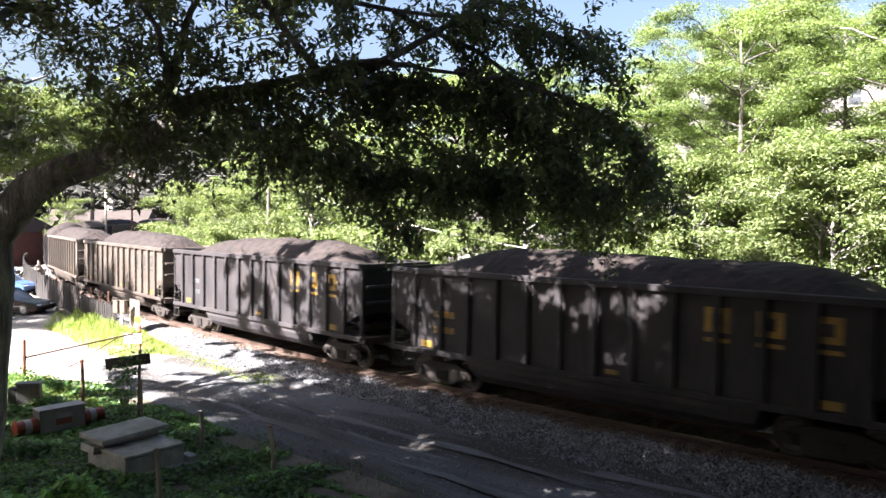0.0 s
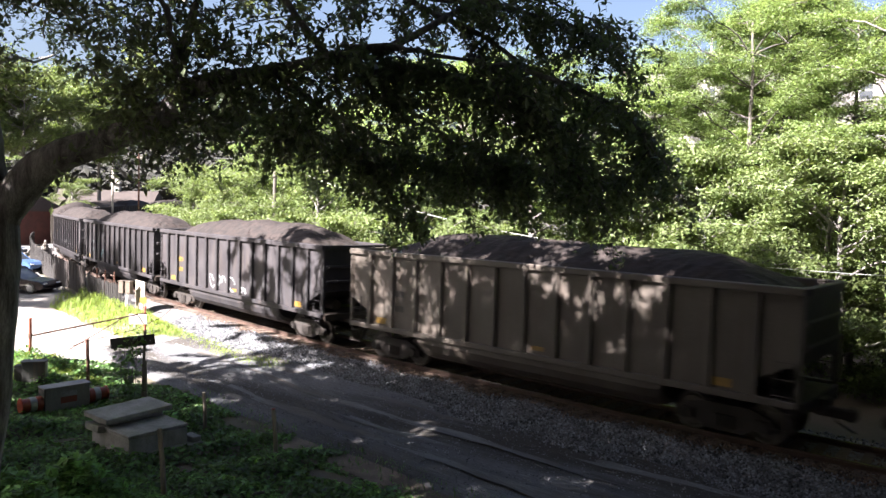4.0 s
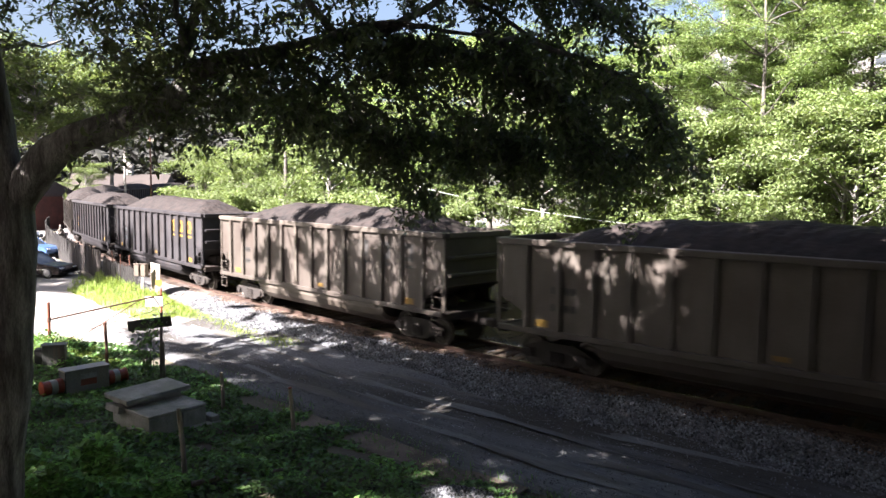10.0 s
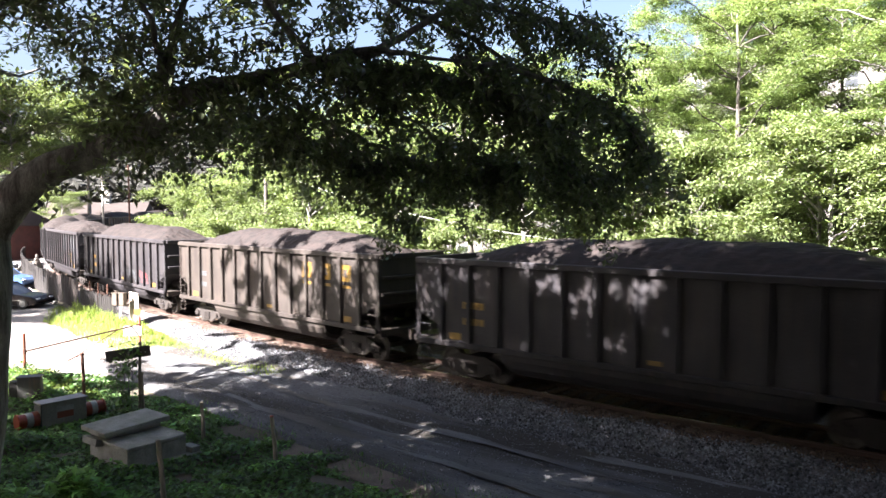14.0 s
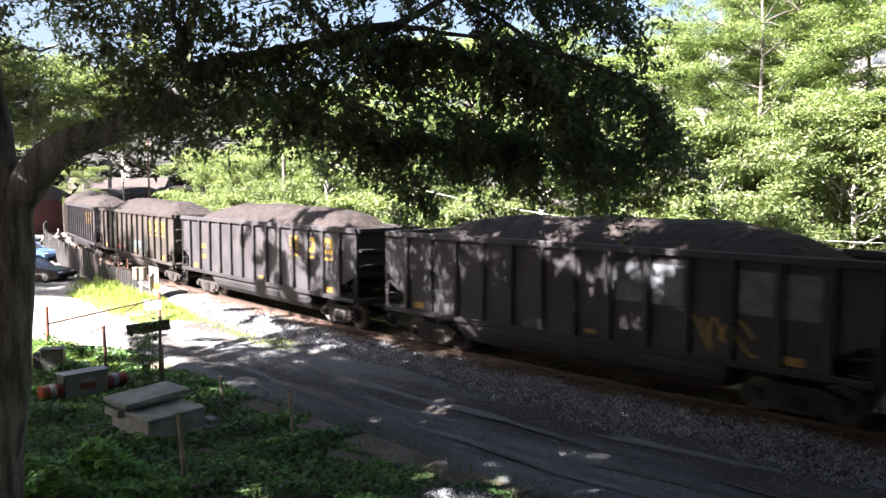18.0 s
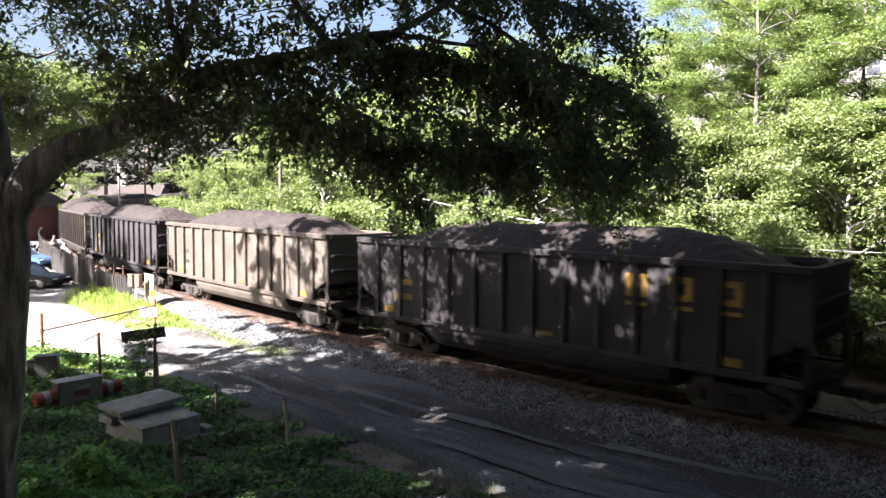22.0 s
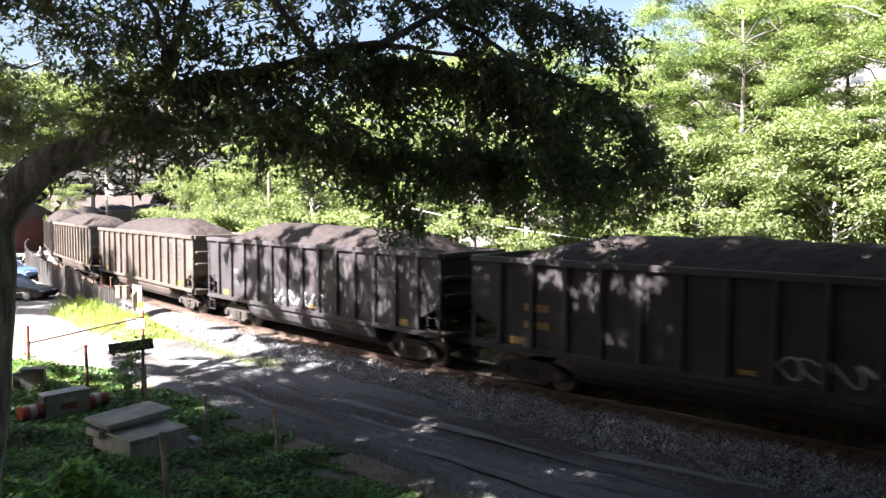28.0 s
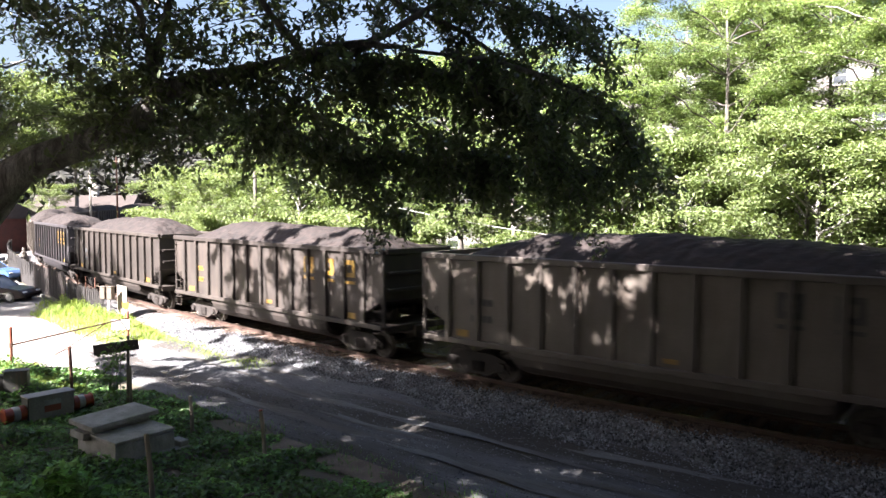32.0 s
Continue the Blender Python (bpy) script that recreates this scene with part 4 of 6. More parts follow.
def build_cars():
    protos = []
    for paint, label in ((M_BLACKCAR, "black ribbed steel coal gondola heaped with coal"),
                         (M_GREYCAR, "pale grey ribbed coal gondola streaked with dirt, heaped with coal"),
                         (M_BROWNCAR, "weathered brown-black ribbed coal gondola heaped with coal")):
        protos.append(coal_car(paint, label))
    add_trucks(protos[0])
    trucks = [o for o in protos[0].children if o.name.startswith("truck")]
    for p in protos[1:]:
        for tr in trucks:
            c = copy_thing(tr, tr.matrix_basis)
            c.parent = p
    for j in range(-2, 33):
        k = 1 if j in GREY else 2 if j in BROWN else 0
        car = copy_thing(protos[k], pose(0, 0, 0))
        for o in car.children:
            if o.name.startswith("coal_load"):
                o.data = COALS[j % 3]
        CARS.append((j, car))
        if j in LETTERED:
            blocks(car, M_YELLOW if LETTERED[j] else M_BLACKMARK, 3.15, 2.72, 3, 0.56, 0.58, 1.17)
        for z in (2.28, 1.8):
            blocks(car, M_BLACKMARK if k == 1 else M_YELLOW if j % 2 else M_PALEMARK, -5.42, z, 4, 0.14, 0.2, 0.2, False, "data_marking")
        for mk, x0, x1, z0, z1 in TAGS.get(j, ()):
            scrawl(car, mk, x0, x1, z0, z1, j)
        for mk, x0, x1, z0, z1 in MURALS.get(j, ()):
            part("graffiti", G().box(((x0 + x1) / 2, -Y0 - 0.004, (z0 + z1) / 2), (x1 - x0, 0.006, z1 - z0)), mk, car)
        part("reflector", G().box((5.6, -Y0 - 0.006, 1.42), (0.42, 0.008, 0.2)), M_YELLOW, car)
        part("reflector", G().box((-5.8, -Y0 - 0.006, 1.42), (0.42, 0.008, 0.2)), M_YELLOW, car)
        part("reflector", G().box((0.5, -Y0 - 0.006, 1.42), (0.36, 0.008, 0.12)), M_YELLOW, car)
    for p in protos:
        for o in (*p.children_recursive, p):
            bpy.data.objects.remove(o)


build_cars()


# ---- more materials ----
M_CONC = mat("weathered_concrete", (0.30, 0.29, 0.27), (0.19, 0.185, 0.165), 0.9, scale=2.5, fine=35, bump=0.3, streak=0.4, streak_col=(0.12, 0.12, 0.09))
M_OLDWOOD = mat("grey_weathered_wood", (0.25, 0.215, 0.175), (0.15, 0.125, 0.1), 0.9, scale=3, fine=25, bump=0.4, stretch=(4, 4, 0.5), vary=0.25)
M_FENCE = mat("brown_fence_boards", (0.02, 0.0135, 0.011), (0.014, 0.0095, 0.008), 0.9, scale=2, fine=20, bump=0.3, stretch=(3, 3, 0.5), vary=0.3)
M_TANBOX = mat("tan_enamel", (0.085, 0.066, 0.05), (0.06, 0.046, 0.035), 0.6, scale=3, fine=20, bump=0.1)
M_FENCED = mat("dark_fence_boards", (0.014, 0.0115, 0.0105), (0.010, 0.0085, 0.008), 0.9, scale=2, fine=20, bump=0.3, stretch=(3, 3, 0.5), vary=0.3)
M_ORANGE = mat("orange_plastic", (0.24, 0.036, 0.012), (0.18, 0.028, 0.01), 0.5, scale=4, fine=30, bump=0.05)
M_WHITEP = mat("white_plastic", (0.30, 0.30, 0.29), (0.22, 0.215, 0.205), 0.5, scale=4, fine=30, bump=0.05)
M_REDP = mat("red_painted_steel", (0.22, 0.045, 0.022), (0.16, 0.045, 0.025), 0.6, scale=5, fine=40, bump=0.1)
M_RUSTPIPE = mat("rusty_pipe", (0.11, 0.045, 0.028), (0.075, 0.034, 0.023), 0.75, 0.2, scale=5, fine=40, bump=0.15)
M_GREYBOX = mat("grey_enamel", (0.055, 0.058, 0.055), (0.036, 0.037, 0.036), 0.55, scale=2, fine=30, bump=0.05, streak=0.3)
M_CABINET = mat("pale_grey_enamel", (0.22, 0.21, 0.19), (0.17, 0.16, 0.145), 0.5, scale=3, fine=30, bump=0.05, streak=0.3)
M_SIGNBACK = mat("dull_sign_metal", (0.05, 0.048, 0.046), (0.035, 0.033, 0.031), 0.6, 0.3, scale=3, fine=30, bump=0.05)
M_BRICK = mat("red_brick", (0.075, 0.024, 0.018), (0.05, 0.018, 0.014), 0.9, scale=1.5, fine=12, bump=0.3, bump_scale=10)
M_ROOF = mat("dusty_shingle_roof", (0.036, 0.027, 0.024), (0.026, 0.02, 0.018), 0.9, scale=1, fine=8, bump=0.3)
M_PALEWALL = mat("pale_stucco", (0.15, 0.138, 0.138), (0.11, 0.102, 0.102), 0.9, scale=0.6, fine=10, bump=0.15, streak=0.25, streak_col=(0.45, 0.40, 0.38))
M_GLASS = mat("dark_window_glass", (0.03, 0.035, 0.04), (0.05, 0.055, 0.06), 0.08, scale=1, fine=3, bump=0, spec=0.8)
M_TYRE = mat("tyre_rubber", (0.025, 0.025, 0.025), (0.04, 0.038, 0.036), 0.85, scale=6, fine=40, bump=0.2)
M_RIM = mat("alloy_rim", (0.45, 0.45, 0.46), (0.3, 0.3, 0.3), 0.35, 0.9, scale=6, fine=40, bump=0.05)
M_CARDARK = mat("dark_brown_car_paint", (0.016, 0.011, 0.010), (0.02, 0.014, 0.013), 0.25, 0.2, scale=2, fine=20, bump=0.0)
M_CARBLUE = mat("blue_car_paint", (0.05, 0.10, 0.21), (0.06, 0.11, 0.22), 0.25, 0.2, scale=2, fine=20, bump=0.0)
M_CARWHITE = mat("white_car_paint", (0.78, 0.78, 0.78), (0.7, 0.7, 0.7), 0.3, 0.0, scale=2, fine=20, bump=0.0)
M_CARGREY = mat("grey_blue_car_paint", (0.11, 0.13, 0.16), (0.10, 0.115, 0.14), 0.25, 0.2, scale=2, fine=20, bump=0.0)
M_LAMP = mat("clear_lamp_plastic", (0.7, 0.7, 0.68), (0.6, 0.6, 0.58), 0.15, scale=6, fine=30, bump=0.0)
M_REDLAMP = mat("red_lamp_plastic", (0.45, 0.02, 0.02), (0.35, 0.02, 0.02), 0.2, scale=6, fine=30, bump=0.0)
M_ROCK = mat("pale_broken_rock", (0.20, 0.18, 0.16), (0.14, 0.12, 0.105), 0.9, scale=2, fine=14, bump=0.5, vary=0.3, island=True)
M_KERB = mat("pale_kerb_concrete", (0.18, 0.17, 0.16), (0.13, 0.125, 0.115), 0.9, scale=2, fine=20, bump=0.2)
M_WIRE = mat("bare_aluminium_wire", (0.75, 0.75, 0.74), (0.62, 0.62, 0.6), 0.4, 0.6, scale=2, fine=20, bump=0.0)
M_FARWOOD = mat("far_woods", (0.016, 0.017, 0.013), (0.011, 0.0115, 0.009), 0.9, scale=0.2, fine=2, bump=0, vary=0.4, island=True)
M_HILL = mat("shaded_hillside", (0.07, 0.062, 0.05), (0.05, 0.05, 0.035), 0.95, scale=0.05, fine=0.6, bump=0.0)


def gz(x, y):
    return float(ground_z(x, y))


# ---- parking lot and kerb ----
strip("parking_lot", M_LOT, -95, -17, [3.75, 3.95] + [4.4 + 0.8 * k for k in range(18)] + [19.0], [0.004, 0.03] + [0.035] * 18 + [0.0], rag=0.08,
      label="pale gravel parking lot bleached by the sun", category="parking lot")
for a in range(14):
    s0 = -74 + a * 2.5
    g = G()
    pts = [on_line(s0 + q * 0.6125) for q in range(5)]
    prof = [(3.50, -0.1), (3.50, 0.12), (3.53, 0.15), (3.65, 0.15), (3.68, 0.12), (3.68, -0.1)]
    vs, n = [], len(prof)
    for q in range(5):
        for o, z in prof:
            x, y, _ = on_line(s0 + q * 0.6125, o)
            vs.append((x, y, gz(x, y) + z))
    fs = [(i * n + k, i * n + (k + 1) % n, (i + 1) * n + (k + 1) % n, (i + 1) * n + k) for i in range(4) for k in range(n)] + [tuple(range(n)), tuple(4 * n + k for k in range(n))]
    if a == 0:
        KERB = tagged(new("kerb"), "pale concrete kerb at the foot of the fence", "kerb", kind="structure")
    part("kerbstone", g.add(vs, fs), M_KERB, KERB)


# ---- fence along the line ----
def fence(s0, s1, off, h0, h1, material, label, board=0.16, gapw=0.012, post_every=2.4):
    x, y, _ = on_line((s0 + s1) / 2, off)
    f = thing("fence", pose(x, y, gz(x, y)), label, "fence", "fences along the railway")
    inv = Matrix.Translation((-x, -y, -gz(x, y)))
    s, k = s0, 0
    rng = random.Random(int(abs(s0) * 7))
    shapes = {}
    while s < s1:
        u = (s - s0) / (s1 - s0)
        bx, by, a = on_line(s, off)
        h = h0 + (h1 - h0) * u + rng.choice((-0.03, 0, 0.02, 0.0))
        key = round(h * 20)
        if key not in shapes:
            hh = key / 20
            shapes[key] = G().prism([(-board / 2, 0.05), (board / 2, 0.05), (board / 2, hh - 0.03), (board / 2 - 0.03, hh), (-board / 2 + 0.03, hh), (-board / 2, hh - 0.03)], -0.012, 0.012).mesh("board", material)
        part("board", shapes[key], None, f, m=inv @ pose(bx, by, gz(bx, by), rng.uniform(-1, 1), rng.uniform(-0.6, 0.6), math.degrees(a)))
        s += board + gapw
    s = s0
    while s <= s1 + 0.1:
        u = (s - s0) / (s1 - s0)
        bx, by, a = on_line(s, off - 0.08)
        part("post", G().box((0, 0, (h0 + (h1 - h0) * u + 0.08) / 2), (0.1, 0.1, h0 + (h1 - h0) * u + 0.08), bevel=0.01), material, f, m=inv @ pose(bx, by, gz(bx, by) - 0.03, 0, 0, math.degrees(a)))
        s += post_every
    for hz in (0.4, 0.85):
        pts = [on_line(s0 + (s1 - s0) * q / 12, off - 0.04) for q in range(13)]
        g = G().tube([(p[0], p[1], gz(p[0], p[1]) + (h0 + (h1 - h0) * q / 12) * hz) for q, p in enumerate(pts)], 0.035, 4)
        part("rail", g, material, f, m=inv)
    return f


fence(-74, -44.4, 3.2, 2.0, 1.7, M_FENCED, "curved dark board fence between parking lot and railway")
fence(-44.2, -35.2, 3.2, 1.7, 1.75, M_FENCE, "sunlit brown board fence beside the railway", 0.2)
fence(-35.0, -28.6, 3.15, 1.35, 1.2, M_FENCED, "low dark picket fence beside the railway", 0.1, 0.07)
for s in (-33.6, -32.0, -30.4):
    x, y, _ = on_line(s, 3.0)
    t = thing("fence_post", pose(x, y, gz(x, y)), "rusty steel fence post with a wire stay", "post", "steel posts beside the railway")
    part("post", G().tube([(0, 0, -0.1), (0, 0, 1.75)], 0.035, 8), M_RUSTPIPE, t)
    part("cap", G().lathe([(0.02, 1.74), (0.05, 1.75), (0.05, 1.78), (0.01, 1.8)], 8), M_RUSTPIPE, t)

# low panel behind the signal boxes
x, y, a = on_line(-27.3, 2.7)
t = thing("board_panel", pose(x, y, gz(x, y), 0, 0, math.degrees(a)), "leaning brown board panel with a pale top edge beside the railway", "panel")
part("panel", G().box((0, 0, 0.8), (1.3, 0.05, 1.6), bevel=0.01), M_OLDWOOD, t)
part("edge", G().box((0, -0.005, 1.62), (1.32, 0.07, 0.05), bevel=0.01), M_CABINET, t)

# two small cabinets on a post
x, y, _ = on_line(-27.6, 3.27)
t = thing("signal_cabinet", pose(x, y, gz(x, y), 0, 0, -18), "two tan trackside boxes on one post", "signal box")
part("post", G().tube([(0, 0, -0.1), (0, 0, 1.6)], 0.04, 8), M_TANBOX, t)
for dx in (-0.2, 0.2):
    b = part("box", G().box((dx, -0.05, 1.3), (0.3, 0.24, 0.6), bevel=0.02), M_TANBOX, t)
    part("lid", G().box((dx, -0.05, 1.615), (0.34, 0.28, 0.03), bevel=0.01), M_TANBOX, b)
    part("latch", G().box((dx + 0.13, -0.18, 1.35), (0.03, 0.02, 0.1)), M_TANBOX, b)
part("arm", G().box((0.02, -0.08, 0.72), (0.14, 0.03, 0.75), pose(0, 0, 0, 0, 6, 0), bevel=0.01), M_WHITEP, t)
part("arm", G().box((0.20, -0.08, 0.40), (0.10, 0.03, 0.5), pose(0, 0, 0, 0, -14, 0), bevel=0.01), M_WHITEP, t)
x, y, _ = on_line(-26.3, 2.9)
t = thing("track_marker", pose(x, y, gz(x, y)), "small yellow trackside marker on a thin post", "marker")
part("post", G().tube([(0, 0, -0.1), (0, 0, 0.95)], 0.02, 6), M_GREYBOX, t)
part("plate", G().prism([(-0.16, 0.72), (0, 0.62), (0.16, 0.72), (0.16, 0.98), (-0.16, 0.98)], -0.035, -0.022), M_YELLOW, t)


# ---- parked vehicles ----
def vehicle(m, label, paint, length=4.6, width=1.78, height=1.45, suv=False):
    c = thing("parked_car", m, label, "car", "parked cars")
    hw, L2 = width / 2, length / 2
    belt = height * (0.6 if not suv else 0.58)
    body = [(-L2, 0.32), (-L2 - 0.02, 0.6), (-L2 + 0.06, belt - 0.04), (-L2 + 0.5, belt + 0.02), (L2 - 1.15, belt), (L2 - 0.25, belt - 0.14), (L2, belt - 0.32), (L2 + 0.02, 0.45), (L2 - 0.1, 0.24), (-L2 + 0.15, 0.24)]
    g = G()
    n = len(body)
    ys = [(-hw, 0.94), (-hw + 0.09, 1.0), (hw - 0.09, 1.0), (hw, 0.94)]
    vs = [(x * (0.985 if k in (0, 3) else 1.0), y, 0.5 + (z - 0.5) * sc) for k, (y, sc) in enumerate(ys) for x, z in body]
    fs = [(i * n + k, i * n + (k + 1) % n, (i + 1) * n + (k + 1) % n, (i + 1) * n + k) for i in range(3) for k in range(n)] + [tuple(range(n)), tuple(3 * n + k for k in range(n))]
    b = part("body", g.add(vs, fs), paint, c)
    r0, r1 = (-L2 + 0.35, L2 - 1.75) if not suv else (-L2 + 0.15, L2 - 1.65)
    base = [(r0 - (0.25 if not suv else 0.02), belt), (r0 + 0.55 if not suv else r0 + 0.25, height), (r1 - 0.45, height), (r1 + 0.35, belt)]
    g = G()
    vs = [(x, s * (hw - 0.06 if z < height - 0.01 else hw - 0.24), z) for s in (-1, 1) for x, z in base]
    g.add(vs, [(0, 1, 2, 3), (7, 6, 5, 4), (0, 4, 5, 1), (1, 5, 6, 2), (2, 6, 7, 3)])
    part("cabin_glass", g, M_GLASS, c, "dark window glass")
    top = G().add([(base[1][0] - 0.03, s * (hw - 0.22), height + dz) for s in (-1, 1) for dz in (-0.05, 0.03)] + [(base[2][0] + 0.05, s * (hw - 0.22), height + dz) for s in (-1, 1) for dz in (-0.05, 0.03)],
                  [(0, 1, 3, 2), (4, 6, 7, 5), (0, 4, 5, 1), (2, 3, 7, 6), (1, 5, 7, 3), (0, 2, 6, 4)])
    part("roof", top, paint, c)
    for s in (-1, 1):
        mid = (base[1][0] + base[2][0]) / 2
        for x0, z0, x1, z1 in ((base[0][0], belt, base[1][0], height), (mid, belt, mid, height), (base[3][0], belt, base[2][0], height)):
            part("pillar", G().tube([(x0, s * (hw - 0.05), z0), (x1, s * (hw - 0.225), z1)], 0.04, 5), paint, c)
        part("mirror", G().box((base[3][0] - 0.35, s * (hw + 0.08), belt + 0.08), (0.12, 0.2, 0.14), bevel=0.03), paint, c)
        part("headlight", G().box((L2 - 0.14, s * (hw - 0.28), belt - 0.30), (0.24, 0.36, 0.13), bevel=0.03), M_LAMP, c)
        part("tail_light", G().box((-L2 + 0.05, s * (hw - 0.22), belt - 0.16), (0.12, 0.32, 0.14), bevel=0.02), M_REDLAMP, c)
        part("door_trim", G().box((0.0, s * (hw + 0.004), 0.52), (length * 0.62, 0.02, 0.05)), M_CABINET, c)
        for x in (-L2 + 0.85, L2 - 0.85):
            w = part("wheel", G().lathe([(0.2, -0.1), (0.30, -0.11), (0.325, -0.08), (0.33, 0), (0.325, 0.08), (0.30, 0.11), (0.2, 0.1)], 20, pose(0, 0, 0, 90, 0, 0)), M_TYRE, c, m=pose(x, s * (hw - 0.1), 0.33))
            part("rim", G().lathe([(0.05, 0.115), (0.19, 0.105), (0.205, 0.09), (0.205, -0.09), (0.05, -0.1)], 16, pose(0, 0, 0, 90, 0, 0)), M_RIM, w)
    part("front_bumper", G().box((L2 - 0.02, 0, 0.42), (0.16, width - 0.1, 0.22), bevel=0.05), paint, c)
    part("rear_bumper", G().box((-L2 + 0.02, 0, 0.42), (0.16, width - 0.1, 0.22), bevel=0.05), paint, c)
    return c


vehicle(pose(-24.8, 43.6, gz(-24.8, 43.6) + 0.03, 0, 0, -6), "dark brown sedan parked on the gravel lot", M_CARDARK)
vehicle(pose(-31.3, 54.6, gz(-31.3, 54.6) + 0.03, 0, 0, -10), "blue hatchback parked on the gravel lot", M_CARBLUE, 4.3, 1.75, 1.5)
vehicle(pose(-36.6, 60.6, gz(-36.6, 60.6) + 0.03, 0, 0, -12), "white utility vehicle parked on the lot", M_CARWHITE, 4.8, 1.9, 1.95, True)
vehicle(pose(-41.5, 70.5, gz(-41.5, 70.5) + 0.03, 0, 0, -20), "grey-blue car parked by the brick building", M_CARGREY, 4.6, 1.8, 1.5)
vehicle(pose(-39.5, 66.0, gz(-39.5, 66) + 0.03, 0, 0, -16), "white car parked on the gravel lot", M_CARWHITE, 4.5, 1.78, 1.45)


# ---- swing gate ----
gx0, gy0, gx1, gy1 = -14.0, 25.45, -12.2, 31.0
t = thing("gate", pose(gx0, gy0, gz(gx0, gy0)), "rust-red pipe gate closing the dirt road", "gate")
dx, dy = gx1 - gx0, gy1 - gy0
part("post", G().lathe([(0.055, -0.1), (0.055, 1.48), (0.04, 1.5)], 10), M_REDP, t, "red gate post")
part("post", G().lathe([(0.05, -0.1), (0.05, 1.2), (0.04, 1.22)], 10, pose(dx, dy, 0)), M_REDP, t)
part("bar", G().tube([(0, 0, 0.86), (dx, dy, 0.92)], 0.032, 8), M_RUSTPIPE, t)
part("brace", G().tube([(dx * 0.28, dy * 0.28, 0.05), (dx * 0.78, dy * 0.78, 0.9)], 0.02, 6), M_RUSTPIPE, t)
for u in (0.35, 0.5):
    part("upright", G().tube([(dx * u, dy * u, 0.86), (dx * u, dy * u, 0.86 - 0.35)], 0.012, 5), M_RUSTPIPE, t)
part("hinge", G().tube([(0, 0, 0.78), (0, 0, 0.94)], 0.07, 8), M_RUSTPIPE, t)
part("plate", G().box((dx * 0.93, dy * 0.93 - 0.05, 0.72), (0.75, 0.02, 0.42), pose(0, 0, 0), bevel=0.005), M_WHITEP, t, "blank white plate")

# ---- posts, sign, stakes ----
t = thing("fence_post", pose(-10.6, 22.5, gz(-10.6, 22.5), 2, -1, 20), "thin rust-brown steel post in the weeds", "post")
part("post", G().tube([(0, 0, -0.1), (0.01, 0, 0.7), (0, 0, 1.36)], 0.05, 8), M_RUSTPIPE, t)
part("cap", G().lathe([(0.06, 1.34), (0.06, 1.37), (0.03, 1.39)], 8), M_RUSTPIPE, t)
t = thing("cable", pose(-10.6, 22.5, 0.7), "slack steel cable from the post to the gate", "cable")
part("strand", G().tube([(-1.25, -0.35, -0.45), (-0.6, -0.1, -0.1), (0, 0, 0.1), (0.4, 2.5, 0.05), (0.4, 5.0, 0.1), (0.2, 6.6, 0.2)], 0.012, 5), M_RUSTPIPE, t)

t = thing("sign", pose(-8.15, 20.55, gz(-8.15, 20.55), 0, 0, 8), "dark back of a tilted board sign on a wooden post", "sign")
part("post", G().box((0, 0.03, 0.95), (0.07, 0.07, 2.1), pose(0, 0, 0, -2, 1, 0), bevel=0.008), M_OLDWOOD, t)
part("post", G().box((0.09, 0.03, 0.55), (0.08, 0.06, 1.2), pose(0, 0, 0, 0, -1, 0), bevel=0.008), M_OLDWOOD, t)
part("board", G().box((-0.05, -0.03, 1.72), (1.2, 0.03, 0.3), pose(0, 0, 0, 0, -7, 0), bevel=0.01), M_SIGNBACK, t)
for dx in (-0.06, 0.06):
    part("bolt", G().tube([(dx + 0.15, -0.06, 1.74), (dx + 0.15, -0.03, 1.74)], 0.015, 6), M_RIM, t)
g, rng = G(), np.random.default_rng(8)
br = []
for k in range(5):
    x = -0.35 + 0.12 * k
    pts = [Vector((x * 0.5, -0.12, 0)), Vector((x * 0.8, -0.14, 0.6)), Vector((x, -0.12, 1.1 + 0.12 * k)), Vector((x * 0.9, -0.1, 1.5 + 0.1 * k))]
    g.tube(pts, [0.012, 0.01, 0.008, 0.004], 5)
    br.append(pts)
t = thing("climbing_plant", pose(-8.35, 20.45, gz(-8.15, 20.55)), "thin leafy vine climbing the sign post", "plant")
part("stem", g, M_BARK, t)["kind"] = "stuff"
part("leaves", leaf_mesh("leaves", leaf_points(br, rng, 34, 0.12, 1.0, 0.1), 0.17, M_WEED, rng, 0.4, 0.75), None, t)["kind"] = "stuff"

for x, y, h, tx, ty in ((-3.44, 16.28, 1.12, 3, -5), (-5.58, 18.0, 0.95, 0, -2), (-5.1, 13.95, 1.38, 2, -4)):
    t = thing("stake", pose(x, y, gz(x, y), tx, ty, 30), "leaning grey wooden stake in the weeds", "stake", "wooden stakes")
    part("shaft", G().tube([(0, 0, -0.15), (0.012, 0, h * 0.5), (0, 0.01, h)], [0.055, 0.05, 0.046], 9), M_OLDWOOD, t)
    part("top", G().lathe([(0.046, h - 0.001), (0.04, h + 0.02), (0.015, h + 0.03)], 9, pose(0, 0.01, 0)), M_ORANGE if x == -3.44 else M_OLDWOOD, t)

